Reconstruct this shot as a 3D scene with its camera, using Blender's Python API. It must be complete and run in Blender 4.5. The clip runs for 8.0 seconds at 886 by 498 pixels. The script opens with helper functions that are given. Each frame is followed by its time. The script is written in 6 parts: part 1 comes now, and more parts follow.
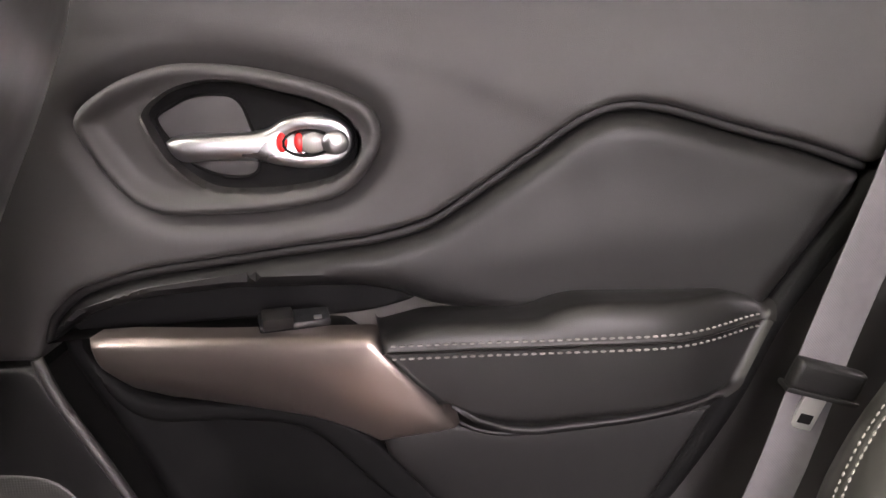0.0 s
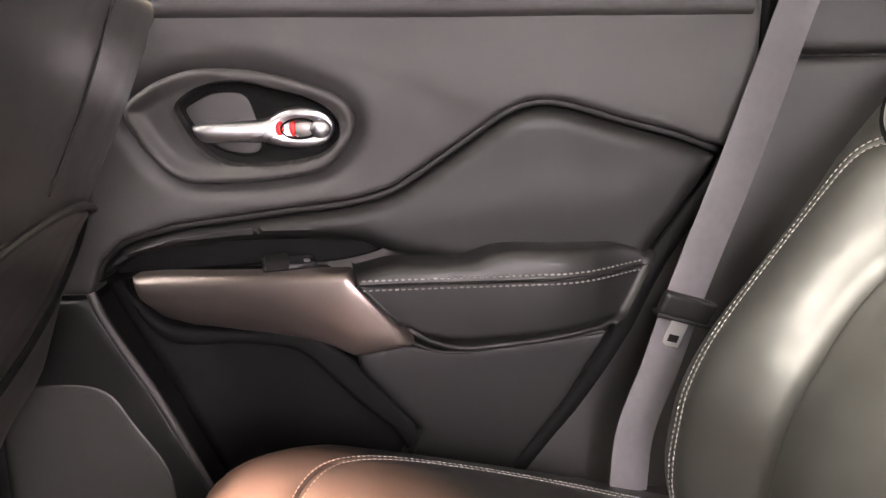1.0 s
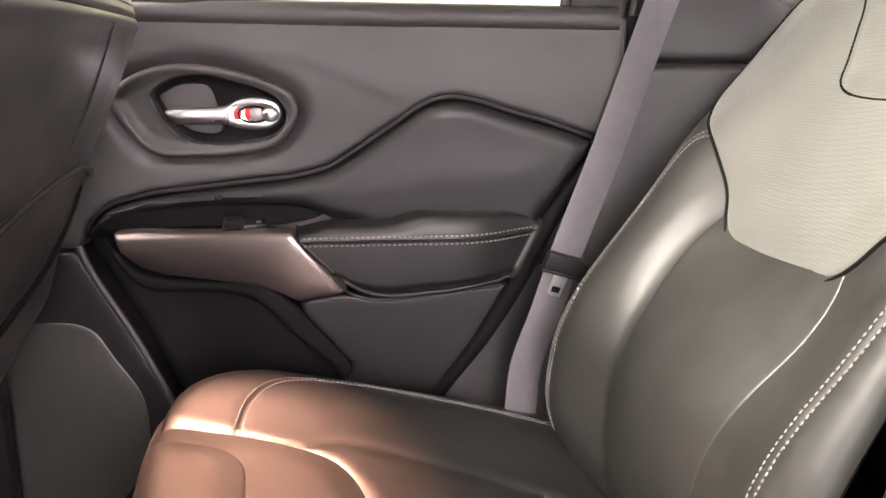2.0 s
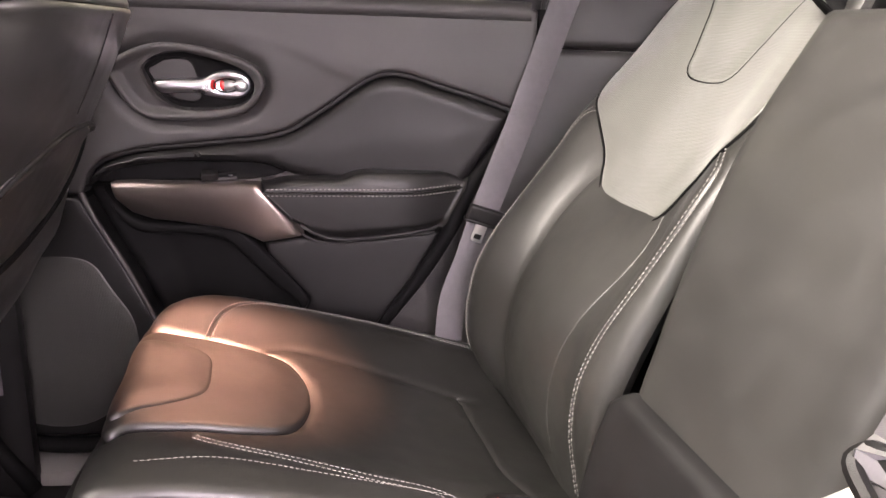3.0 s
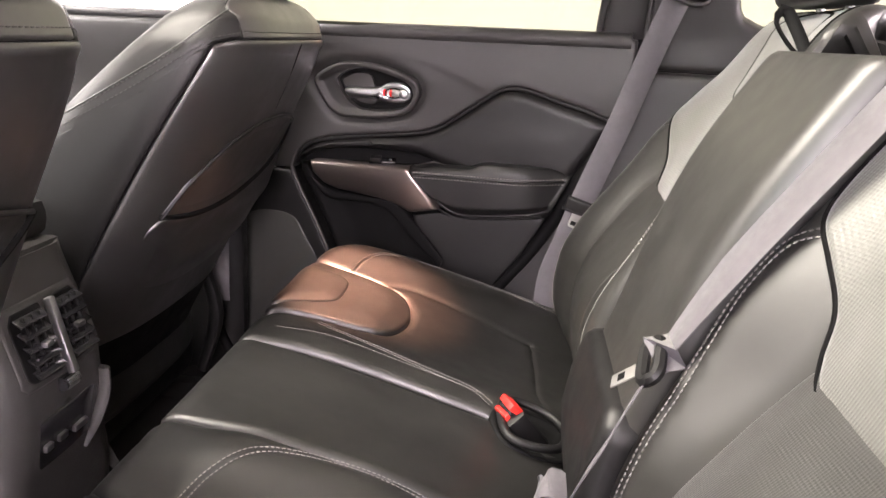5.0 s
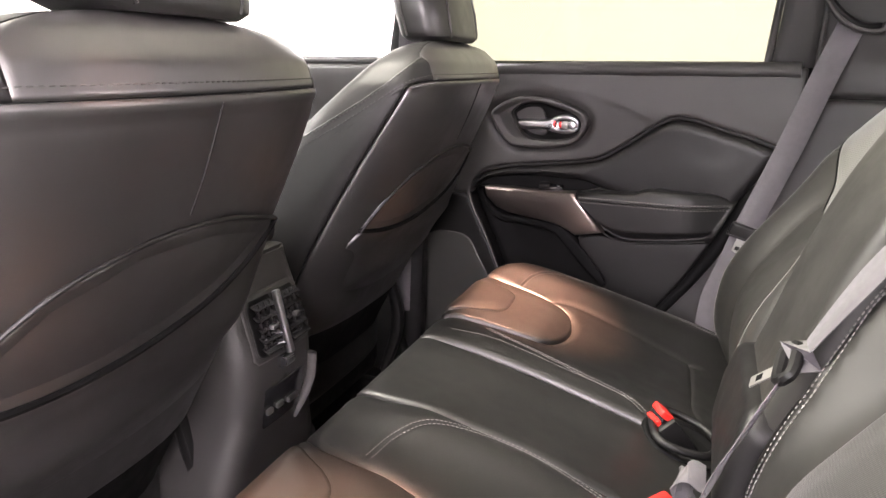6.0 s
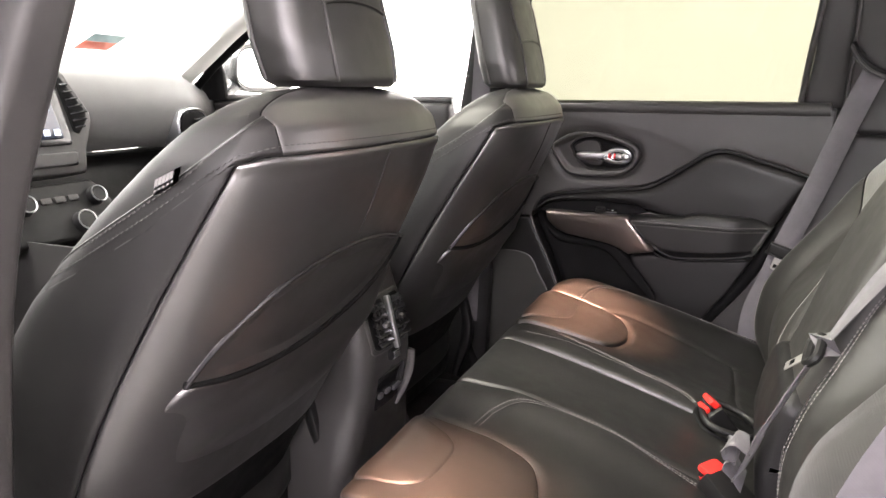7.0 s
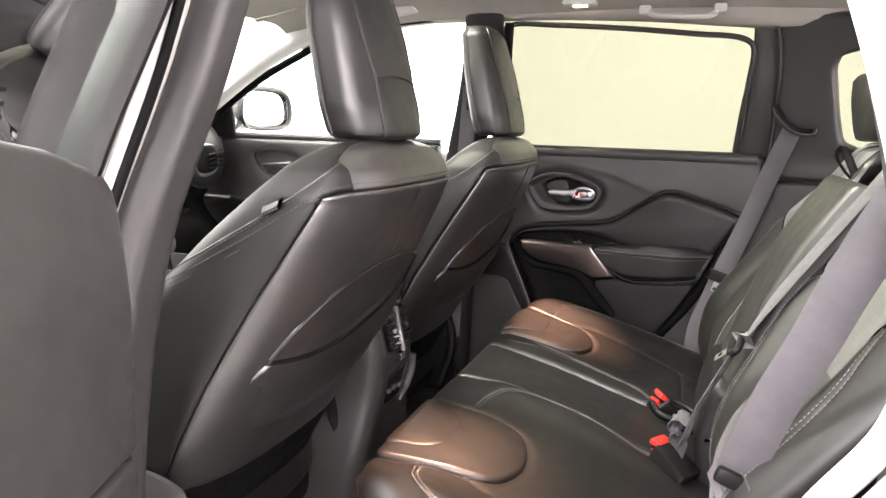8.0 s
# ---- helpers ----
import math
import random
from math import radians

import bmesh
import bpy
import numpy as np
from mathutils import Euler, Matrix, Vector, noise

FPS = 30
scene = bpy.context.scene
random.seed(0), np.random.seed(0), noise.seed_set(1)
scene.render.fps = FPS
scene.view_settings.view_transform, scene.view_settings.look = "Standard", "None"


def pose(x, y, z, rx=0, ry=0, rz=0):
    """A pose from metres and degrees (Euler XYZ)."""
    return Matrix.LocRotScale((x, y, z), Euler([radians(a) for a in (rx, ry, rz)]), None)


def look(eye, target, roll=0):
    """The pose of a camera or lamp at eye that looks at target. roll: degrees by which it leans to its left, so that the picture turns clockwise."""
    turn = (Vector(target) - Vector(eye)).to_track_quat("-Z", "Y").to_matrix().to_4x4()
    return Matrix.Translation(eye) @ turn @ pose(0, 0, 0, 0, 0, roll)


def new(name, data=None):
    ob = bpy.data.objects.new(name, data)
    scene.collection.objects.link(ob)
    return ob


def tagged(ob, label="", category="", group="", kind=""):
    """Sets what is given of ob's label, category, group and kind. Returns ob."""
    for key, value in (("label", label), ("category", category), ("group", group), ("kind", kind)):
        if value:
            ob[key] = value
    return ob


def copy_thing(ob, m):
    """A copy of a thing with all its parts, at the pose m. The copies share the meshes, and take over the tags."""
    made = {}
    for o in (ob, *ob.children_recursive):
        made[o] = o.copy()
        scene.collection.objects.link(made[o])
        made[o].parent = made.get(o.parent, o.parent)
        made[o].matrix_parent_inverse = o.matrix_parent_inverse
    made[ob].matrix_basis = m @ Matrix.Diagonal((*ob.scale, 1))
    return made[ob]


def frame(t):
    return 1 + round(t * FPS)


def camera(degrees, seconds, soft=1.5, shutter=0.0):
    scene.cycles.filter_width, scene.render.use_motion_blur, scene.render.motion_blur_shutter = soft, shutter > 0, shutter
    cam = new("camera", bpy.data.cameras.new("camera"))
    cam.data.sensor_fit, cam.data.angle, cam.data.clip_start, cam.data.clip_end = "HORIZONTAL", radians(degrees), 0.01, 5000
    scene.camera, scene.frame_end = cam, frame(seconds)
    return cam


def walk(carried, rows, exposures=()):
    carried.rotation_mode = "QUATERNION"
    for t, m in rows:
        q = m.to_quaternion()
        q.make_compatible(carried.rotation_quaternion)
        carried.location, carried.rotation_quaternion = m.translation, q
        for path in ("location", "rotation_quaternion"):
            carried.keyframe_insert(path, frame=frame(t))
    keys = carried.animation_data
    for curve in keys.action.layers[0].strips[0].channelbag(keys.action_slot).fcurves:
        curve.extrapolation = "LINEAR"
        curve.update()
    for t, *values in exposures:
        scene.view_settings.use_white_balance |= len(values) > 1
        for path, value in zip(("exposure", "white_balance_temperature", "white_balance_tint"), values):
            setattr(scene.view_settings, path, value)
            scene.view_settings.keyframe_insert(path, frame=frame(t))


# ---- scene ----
cam = camera(64.2, 8.0)
PATH = [
    (0, (-0.108, 0.191, 1.107), (0.205, 2.109, 0.635), -1.1),
    (0.5, (-0.113, 0.1, 1.116), (0.221, 2.01, 0.627), -0.9),
    (1, (-0.113, 0.004, 1.117), (0.245, 1.909, 0.625), -0.6),
    (1.5, (-0.109, -0.081, 1.126), (0.292, 1.807, 0.605), 0.1),
    (2, (-0.09, -0.181, 1.134), (0.346, 1.699, 0.606), 0.8),
    (3.3, (-0.039, -0.454, 1.152), (0.4, 1.4, 0.544), 2.4),
    (3.5, (-0.03, -0.495, 1.155), (0.394, 1.359, 0.538), 2.9),
    (4, (0.01, -0.597, 1.169), (0.301, 1.281, 0.546), 2.8),
    (4.2, (0.027, -0.625, 1.177), (0.246, 1.264, 0.556), 2.9),
    (5.3, (0.179, -0.736, 1.179), (-0.192, 1.149, 0.622), 1.9),
    (5.5, (0.185, -0.76, 1.178), (-0.288, 1.106, 0.637), 1.4),
    (6, (0.183, -0.825, 1.187), (-0.492, 0.988, 0.682), 0.4),
    (6.5, (0.178, -0.917, 1.217), (-0.592, 0.867, 0.744), -0.1),
    (7, (0.177, -1.054, 1.224), (-0.591, 0.739, 0.782), 0.1),
    (7.5, (0.185, -1.205, 1.235), (-0.544, 0.613, 0.83), 0.7),
    (8, (0.199, -1.323, 1.252), (-0.471, 0.529, 0.903), 1.5),
]
EXPOSURES = [(0, 0.95, 6650, 20), (2.0, 0.95, 6650, 24), (3.5, 0.60, 6600, 29), (4.2, 0.52, 6600, 26), (5.5, 0.58, 6550, 22), (6.5, 0.42, 6480, 19), (8.0, 0.24, 6460, 15)]
walk(cam, [(t, look(eye, target, roll)) for t, eye, target, roll in PATH], EXPOSURES)

# ---- world and lights ----
CY = 0.04          # the car's middle line

world = bpy.data.worlds.new("studio_air")
world.use_nodes = True
scene.world = world
world.node_tree.nodes["Background"].inputs[0].default_value = (1.0, 0.98, 0.93, 1)
world.node_tree.nodes["Background"].inputs[1].default_value = 0.25


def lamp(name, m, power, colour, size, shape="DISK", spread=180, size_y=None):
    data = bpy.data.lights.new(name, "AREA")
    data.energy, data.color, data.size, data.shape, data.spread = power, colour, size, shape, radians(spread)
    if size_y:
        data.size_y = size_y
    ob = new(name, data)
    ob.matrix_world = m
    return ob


# added fill lamps, unseen, that brighten the backrests, dash and door trim
FILL = 1.0
lamp("ceiling_fill", look((-1.9, CY - 0.25, 3.3), (0.15, CY, 1.0)), 1650 * FILL, (1.0, 0.985, 0.92), 1.6, "RECTANGLE", 180, 2.2)
lamp("front_fill", look((-4.2, CY, 2.45), (0.3, CY, 1.1)), 120 * FILL, (1.0, 0.985, 0.92), 2.6, "RECTANGLE", 180, 1.0)
lamp("side_fill", look((-0.1, -3.2, 2.4), (0.2, 0.3, 1.0)), 240 * FILL, (1, 0.94, 0.97), 2.6, "RECTANGLE", 180, 2.2)
# the warm courtesy lamps over the rear doors
for side in (-1, 1):
    lamp("courtesy_lamp", look((-0.13, CY + side * 0.53, 1.553), (-0.120, CY + side * 0.42, 0.75)), 1.9, (1, 0.54, 0.34), 0.03, "DISK", 27)


# ---- materials ----
def material(name, colour, rough=0.5, metal=0.0, grain=0.0, grain_size=900.0, dirt=0.25, dirt_size=7.0, rough_var=0.1, kind="noise",
             coat=0.0, spec=0.5, ior=1.5, transmission=0.0, alpha=1.0, emit=0.0, sheen=0.0):
    m = bpy.data.materials.new(name)
    m.use_nodes = True
    nt = m.node_tree
    n, link = nt.nodes, nt.links.new
    b = n["Principled BSDF"]
    b.inputs["Metallic"].default_value = metal
    b.inputs["Roughness"].default_value = rough
    b.inputs["Specular IOR Level"].default_value = spec
    b.inputs["IOR"].default_value = ior
    b.inputs["Coat Weight"].default_value = coat
    b.inputs["Coat Roughness"].default_value = 0.2
    b.inputs["Transmission Weight"].default_value = transmission
    b.inputs["Sheen Weight"].default_value = sheen
    b.inputs["Alpha"].default_value = alpha
    b.inputs["Base Color"].default_value = (*colour, 1)
    if emit:
        b.inputs["Emission Color"].default_value = (*colour, 1)
        b.inputs["Emission Strength"].default_value = emit
    co = n.new("ShaderNodeTexCoord")
    if dirt:
        big = n.new("ShaderNodeTexNoise")
        big.inputs["Scale"].default_value = dirt_size
        big.inputs["Detail"].default_value = 6
        link(co.outputs["Object"], big.inputs["Vector"])
        ramp = n.new("ShaderNodeMapRange")
        ramp.inputs["From Min"].default_value, ramp.inputs["From Max"].default_value = 0.3, 0.7
        ramp.inputs["To Min"].default_value, ramp.inputs["To Max"].default_value = 1 - dirt, 1 + dirt
        link(big.outputs["Fac"], ramp.inputs["Value"])
        mul = n.new("ShaderNodeVectorMath")
        mul.operation = "SCALE"
        mul.inputs[0].default_value = colour
        link(ramp.outputs["Result"], mul.inputs["Scale"])
        link(mul.outputs["Vector"], b.inputs["Base Color"])
        rv = n.new("ShaderNodeTexNoise")
        rv.inputs["Scale"].default_value = dirt_size * 4.3
        rv.inputs["Detail"].default_value = 8
        link(co.outputs["Object"], rv.inputs["Vector"])
        rr = n.new("ShaderNodeMapRange")
        rr.inputs["From Min"].default_value, rr.inputs["From Max"].default_value = 0.3, 0.7
        rr.inputs["To Min"].default_value, rr.inputs["To Max"].default_value = max(0.02, rough - rough_var), min(1, rough + rough_var)
        link(rv.outputs["Fac"], rr.inputs["Value"])
        link(rr.outputs["Result"], b.inputs["Roughness"])
    if grain:
        if kind == "cells":
            g = n.new("ShaderNodeTexVoronoi")
            g.feature = "DISTANCE_TO_EDGE"
            out = g.outputs["Distance"]
        elif kind == "dots":
            g = n.new("ShaderNodeTexVoronoi")
            g.inputs["Randomness"].default_value = 0.0
            out = g.outputs["Distance"]
        else:
            g = n.new("ShaderNodeTexNoise")
            g.inputs["Detail"].default_value = 3
            out = g.outputs["Fac"]
        g.inputs["Scale"].default_value = grain_size
        link(co.outputs["Object"], g.inputs["Vector"])
        bump = n.new("ShaderNodeBump")
        bump.inputs["Strength"].default_value = grain
        bump.inputs["Distance"].default_value = 0.0006
        link(out, bump.inputs["Height"])
        link(bump.outputs["Normal"], b.inputs["Normal"])
    return m


LEATHER = material("black_leather", (0.0090, 0.0088, 0.0081), 0.43, spec=0.6, grain=0.11, grain_size=800, kind="cells", dirt=0.25, rough_var=0.06)
LEATHER_SIDE = material("smooth_vinyl", (0.008, 0.0077, 0.0077), 0.46, spec=0.3, grain=0.2, grain_size=650, kind="cells", dirt=0.2, rough_var=0.05)
# pale greenish base holds part of the window light on the insets
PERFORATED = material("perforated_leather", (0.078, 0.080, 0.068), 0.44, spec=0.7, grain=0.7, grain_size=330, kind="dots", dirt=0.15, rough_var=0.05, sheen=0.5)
PLASTIC = material("grained_plastic", (0.030, 0.0286, 0.0280), 0.38, spec=0.36, grain=0.5, grain_size=1100, kind="cells", dirt=0.12, rough_var=0.06)
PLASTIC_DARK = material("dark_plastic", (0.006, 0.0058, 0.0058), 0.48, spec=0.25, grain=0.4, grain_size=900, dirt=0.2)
# hard lower plastic, darkened further for the shade behind the front seat
PLASTIC_LOWER_SHADED = material("hard_shaded_plastic", (0.006, 0.0058, 0.0057), 0.44, spec=0.26, grain=0.4, grain_size=1100, kind="cells", dirt=0.12, rough_var=0.06)
GLOSS_BLACK = material("gloss_black", (0.012, 0.012, 0.013), 0.18, dirt=0.1, rough_var=0.05)
PEWTER = material("satin_pewter", (0.19, 0.160, 0.145), 0.32, metal=0.85, dirt=0.06, grain=0.06, grain_size=1500, rough_var=0.04)
SATIN = material("satin_chrome", (0.46, 0.465, 0.48), 0.31, metal=1.0, dirt=0.04, rough_var=0.04)
SILVER = material("silver_car_paint", (0.21, 0.203, 0.195), 0.36, metal=0.25, dirt=0.03, coat=0.3, rough_var=0.02)
STEEL = material("stamped_steel", (0.46, 0.455, 0.43), 0.36, metal=0.8, dirt=0.04, rough_var=0.03)
SEAT_BACK = material("seat_back_vinyl", (0.0150, 0.0141, 0.0139), 0.36, spec=1.0, ior=1.58, grain=0.07, grain_size=700, kind="cells", dirt=0.15, rough_var=0.05)
# the cushion leather paled for the light that falls on the backrests
LEATHER_LIT = material("lit_glossy_leather", (0.020, 0.0197, 0.0178), 0.43, spec=0.6, grain=0.10, grain_size=800, kind="cells", dirt=0.25, rough_var=0.06)
# rubber of the seals, and the black painted where recesses lie in shade
RUBBER_AND_SHADE = material("black_rubber_and_shade", (0.003, 0.003, 0.003), 0.7, spec=0.1, dirt=0.2)
CARPET = material("black_carpet", (0.012, 0.011, 0.011), 0.95, grain=1.0, grain_size=500, dirt=0.4, spec=0.1)
PERFORATED_DARK = material("fine_perforated_leather", (0.026, 0.026, 0.023), 0.40, spec=0.7, grain=0.5, grain_size=420, kind="dots", dirt=0.15, rough_var=0.05, sheen=0.2)
# dark dash plastic with the windscreen's light put into its base colour
DASH = material("lit_grained_dash", (0.13, 0.13, 0.127), 0.45, spec=0.4, grain=0.4, grain_size=900, kind="cells", dirt=0.08)
TAG_PRINT = material("tag_print", (0.15, 0.147, 0.145), 0.7, dirt=0.1)
HEADLINER = material("headliner_cloth", (0.33, 0.31, 0.28), 0.9, grain=0.5, grain_size=700, dirt=0.06, spec=0.2)
PILLAR_LIGHT = material("light_trim", (0.48, 0.48, 0.45), 0.6, grain=0.3, grain_size=800, dirt=0.06)
THREAD = material("grey_thread", (0.15, 0.143, 0.135), 0.8, dirt=0.1, dirt_size=80)
THREAD_DARK = material("dark_thread", (0.035, 0.034, 0.033), 0.8, dirt=0.1, dirt_size=80)
RED = material("red_plastic", (0.55, 0.022, 0.016), 0.35, dirt=0.08)
RED_MARK = material("red_lock_mark", (0.65, 0.03, 0.03), 0.3, dirt=0.1)
TAG = material("woven_tag", (0.06, 0.058, 0.057), 0.7, grain=0.4, grain_size=1500, dirt=0.1)
STICKER_BLUE = material("sticker_blue", (0.12, 0.19, 0.20), 0.5, dirt=0.1)
STICKER_RED = material("sticker_red", (0.38, 0.07, 0.035), 0.5, dirt=0.1)
SCREEN = material("touch_screen", (0.02, 0.025, 0.04), 0.1, dirt=0, emit=0.0)
SCREEN_GLOW = material("screen_icons", (0.45, 0.52, 0.70), 0.4, dirt=0, emit=0.35)
LENS = material("lamp_lens", (1.0, 0.80, 0.55), 0.4, dirt=0, emit=14.0)
STUDIO_FLOOR = material("studio_floor_paint", (0.20, 0.195, 0.185), 0.5, dirt=0.1, dirt_size=2)
STUDIO_WALL = material("studio_wall_paint", (0.82, 0.80, 0.75), 0.8, dirt=0.03, dirt_size=1.0)


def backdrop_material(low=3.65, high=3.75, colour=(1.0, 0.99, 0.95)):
    """A white studio wall; its glow stands in for the light falling on it."""
    m = bpy.data.materials.new("glowing_backdrop")
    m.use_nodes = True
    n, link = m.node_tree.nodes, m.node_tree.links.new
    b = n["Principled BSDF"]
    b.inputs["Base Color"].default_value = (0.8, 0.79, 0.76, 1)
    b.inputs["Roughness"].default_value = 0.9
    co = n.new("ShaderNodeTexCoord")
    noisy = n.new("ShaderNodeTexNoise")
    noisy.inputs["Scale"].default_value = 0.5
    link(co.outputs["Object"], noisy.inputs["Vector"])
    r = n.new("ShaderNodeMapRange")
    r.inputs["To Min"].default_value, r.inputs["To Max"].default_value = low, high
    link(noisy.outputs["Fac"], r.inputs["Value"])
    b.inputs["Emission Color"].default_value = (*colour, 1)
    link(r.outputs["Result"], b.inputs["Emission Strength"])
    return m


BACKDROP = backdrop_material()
# lavender glow for the unseen left and rear walls, added to brighten the seats
ADDED_GLOW = backdrop_material(8.6, 9.2, (1.0, 0.935, 0.97))
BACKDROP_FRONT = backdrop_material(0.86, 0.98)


def glass_material(name, tint, ior=1.2):
    m = bpy.data.materials.new(name)
    m.use_nodes = True
    n, link = m.node_tree.nodes, m.node_tree.links.new
    n.remove(n["Principled BSDF"])
    see = n.new("ShaderNodeBsdfTransparent")
    see.inputs["Color"].default_value = (*tint, 1)
    gloss = n.new("ShaderNodeBsdfGlossy")
    gloss.inputs["Roughness"].default_value = 0.02
    f = n.new("ShaderNodeFresnel")
    f.inputs["IOR"].default_value = ior
    mix = n.new("ShaderNodeMixShader")
    link(f.outputs["Fac"], mix.inputs["Fac"])
    link(see.outputs["BSDF"], mix.inputs[1])
    link(gloss.outputs["BSDF"], mix.inputs[2])
    link(mix.outputs["Shader"], n["Material Output"].inputs["Surface"])
    return m


GLASS = glass_material("clear_glass", (0.93, 0.96, 0.93))
GLASS_TINT = glass_material("privacy_glass", (0.084, 0.087, 0.064))
GLASS_SHIELD = glass_material("windscreen_glass", (0.62, 0.64, 0.625))
GLASS_ROOF = glass_material("roof_glass", (0.53, 0.535, 0.505))
# IOR raised above plain glass to brighten the pane's reflection
GLASS_FRONT = glass_material("strong_reflecting_glass", (0.70, 0.82, 0.76), 2.3)
GLASS_GREEN = glass_material("green_glass", (0.46, 0.68, 0.57))
MIRROR = material("mirror_glass", (0.85, 0.87, 0.86), 0.02, metal=1.0, dirt=0)


def webbing_material():
    m = material("belt_webbing", (0.066, 0.061, 0.067), 0.6, dirt=0.12, dirt_size=25, sheen=0.15)
    n, link = m.node_tree.nodes, m.node_tree.links.new
    co = n.new("ShaderNodeTexCoord")
    w = n.new("ShaderNodeTexWave")
    w.wave_type, w.bands_direction = "BANDS", "DIAGONAL"
    w.inputs["Scale"].default_value = 260
    w.inputs["Distortion"].default_value = 1.5
    link(co.outputs["Object"], w.inputs["Vector"])
    bump = n.new("ShaderNodeBump")
    bump.inputs["Strength"].default_value, bump.inputs["Distance"].default_value = 0.16, 0.0003
    link(w.outputs["Fac"], bump.inputs["Height"])
    link(bump.outputs["Normal"], n["Principled BSDF"].inputs["Normal"])
    return m


WEBBING = webbing_material()


# ---- building tools ----
def thing(name, label, category, group="", kind="", at=(0, 0, 0)):
    ob = new(name)
    ob.empty_display_size = 0.05
    ob.location = at
    return tagged(ob, label, category, group, kind)


def part(name, bm, mat, parent, label="", smooth=True):
    me = bpy.data.meshes.new(name)
    if smooth:
        for f in bm.faces:
            f.smooth = True
    bm.to_mesh(me)
    bm.free()
    me.materials.append(mat)
    if smooth:
        me.set_sharp_from_angle(angle=radians(42))
    ob = new(name, me)
    if parent is not None:
        ob.parent = parent
        base = parent
        off = Vector((0, 0, 0))
        while base is not None:
            off -= base.location
            base = base.parent
        ob.location = off
    if label:
        tagged(ob, label)
    return ob


def curve(points, step=0.01, closed=False):
    """A smooth line through the points, resampled evenly."""
    p = np.array(points, float)
    n = len(p)
    out = []
    spans = n if closed else n - 1
    for i in range(spans):
        if closed:
            a, b, c, d = p[(i - 1) % n], p[i], p[(i + 1) % n], p[(i + 2) % n]
        else:
            a, b, c, d = p[max(i - 1, 0)], p[i], p[i + 1], p[min(i + 2, n - 1)]
        # centripetal spacing keeps the line from looping
        ta = 0.0
        tb = ta + max(np.linalg.norm(b - a), 1e-6) ** 0.5
        tc = tb + max(np.linalg.norm(c - b), 1e-6) ** 0.5
        td = tc + max(np.linalg.norm(d - c), 1e-6) ** 0.5
        m1 = (c - b) / (tc - tb) * 1.0 if i == 0 and not closed else ((b - a) / (tb - ta) - (c - a) / (tc - ta) + (c - b) / (tc - tb))
        m2 = (c - b) / (tc - tb) * 1.0 if i == spans - 1 and not closed else ((c - b) / (tc - tb) - (d - b) / (td - tb) + (d - c) / (td - tc))
        m1, m2 = m1 * (tc - tb), m2 * (tc - tb)
        for s in np.linspace(0, 1, 14, endpoint=False):
            out.append((2 * s**3 - 3 * s**2 + 1) * b + (s**3 - 2 * s**2 + s) * m1 + (-2 * s**3 + 3 * s**2) * c + (s**3 - s**2) * m2)
    out.append(p[0] if closed else p[-1])
    out = np.array(out)
    return even(out, step, closed)


def even(line, step, closed=False):
    line = np.array(line, float)
    seg = np.linalg.norm(np.diff(line, axis=0), axis=1)
    s = np.concatenate([[0], np.cumsum(seg)])
    n = max(3, int(round(s[-1] / step)))
    q = np.linspace(0, s[-1], n + 1)
    res = np.stack([np.interp(q, s, line[:, k]) for k in range(line.shape[1])], 1)
    return res[:-1] if closed else res


def to_line(pts, line, closed=False):
    """Distance of each point to a line in the plane."""
    a = line
    b = np.roll(line, -1, 0) if closed else line[1:]
    a = a if closed else line[:-1]
    best = np.full(len(pts), 1e9)
    for i in range(0, len(pts), 2000):
        p = pts[i:i + 2000, None, :]
        d = (b - a)[None]
        t = np.clip(((p - a[None]) * d).sum(2) / np.maximum((d**2).sum(2), 1e-12), 0, 1)
        best[i:i + 2000] = np.sqrt(((p - a[None] - t[..., None] * d) ** 2).sum(2)).min(1)
    return best


def inside(pts, poly):
    x, y = pts[:, 0], pts[:, 1]
    res = np.zeros(len(pts), bool)
    j = len(poly) - 1
    for i in range(len(poly)):
        xi, yi, xj, yj = *poly[i], *poly[j]
        hit = ((yi > y) != (yj > y)) & (x < (xj - xi) * (y - yi) / (yj - yi + 1e-15) + xi)
        res ^= hit
        j = i
    return res


def rounded(d, r):
    """How far a rounded edge of radius r has dropped at distance d from the rim."""
    q = np.clip(1 - d / r, 0, 1)
    return r * (1 - np.sqrt(np.maximum(0, 1 - q * q)))


def normals_of(place, u, v, flip):
    e = 1e-4
    n = np.cross(place(u + e, v) - place(u - e, v), place(u, v + e) - place(u, v - e))
    n /= np.linalg.norm(n, axis=1)[:, None]
    return -n if flip else n


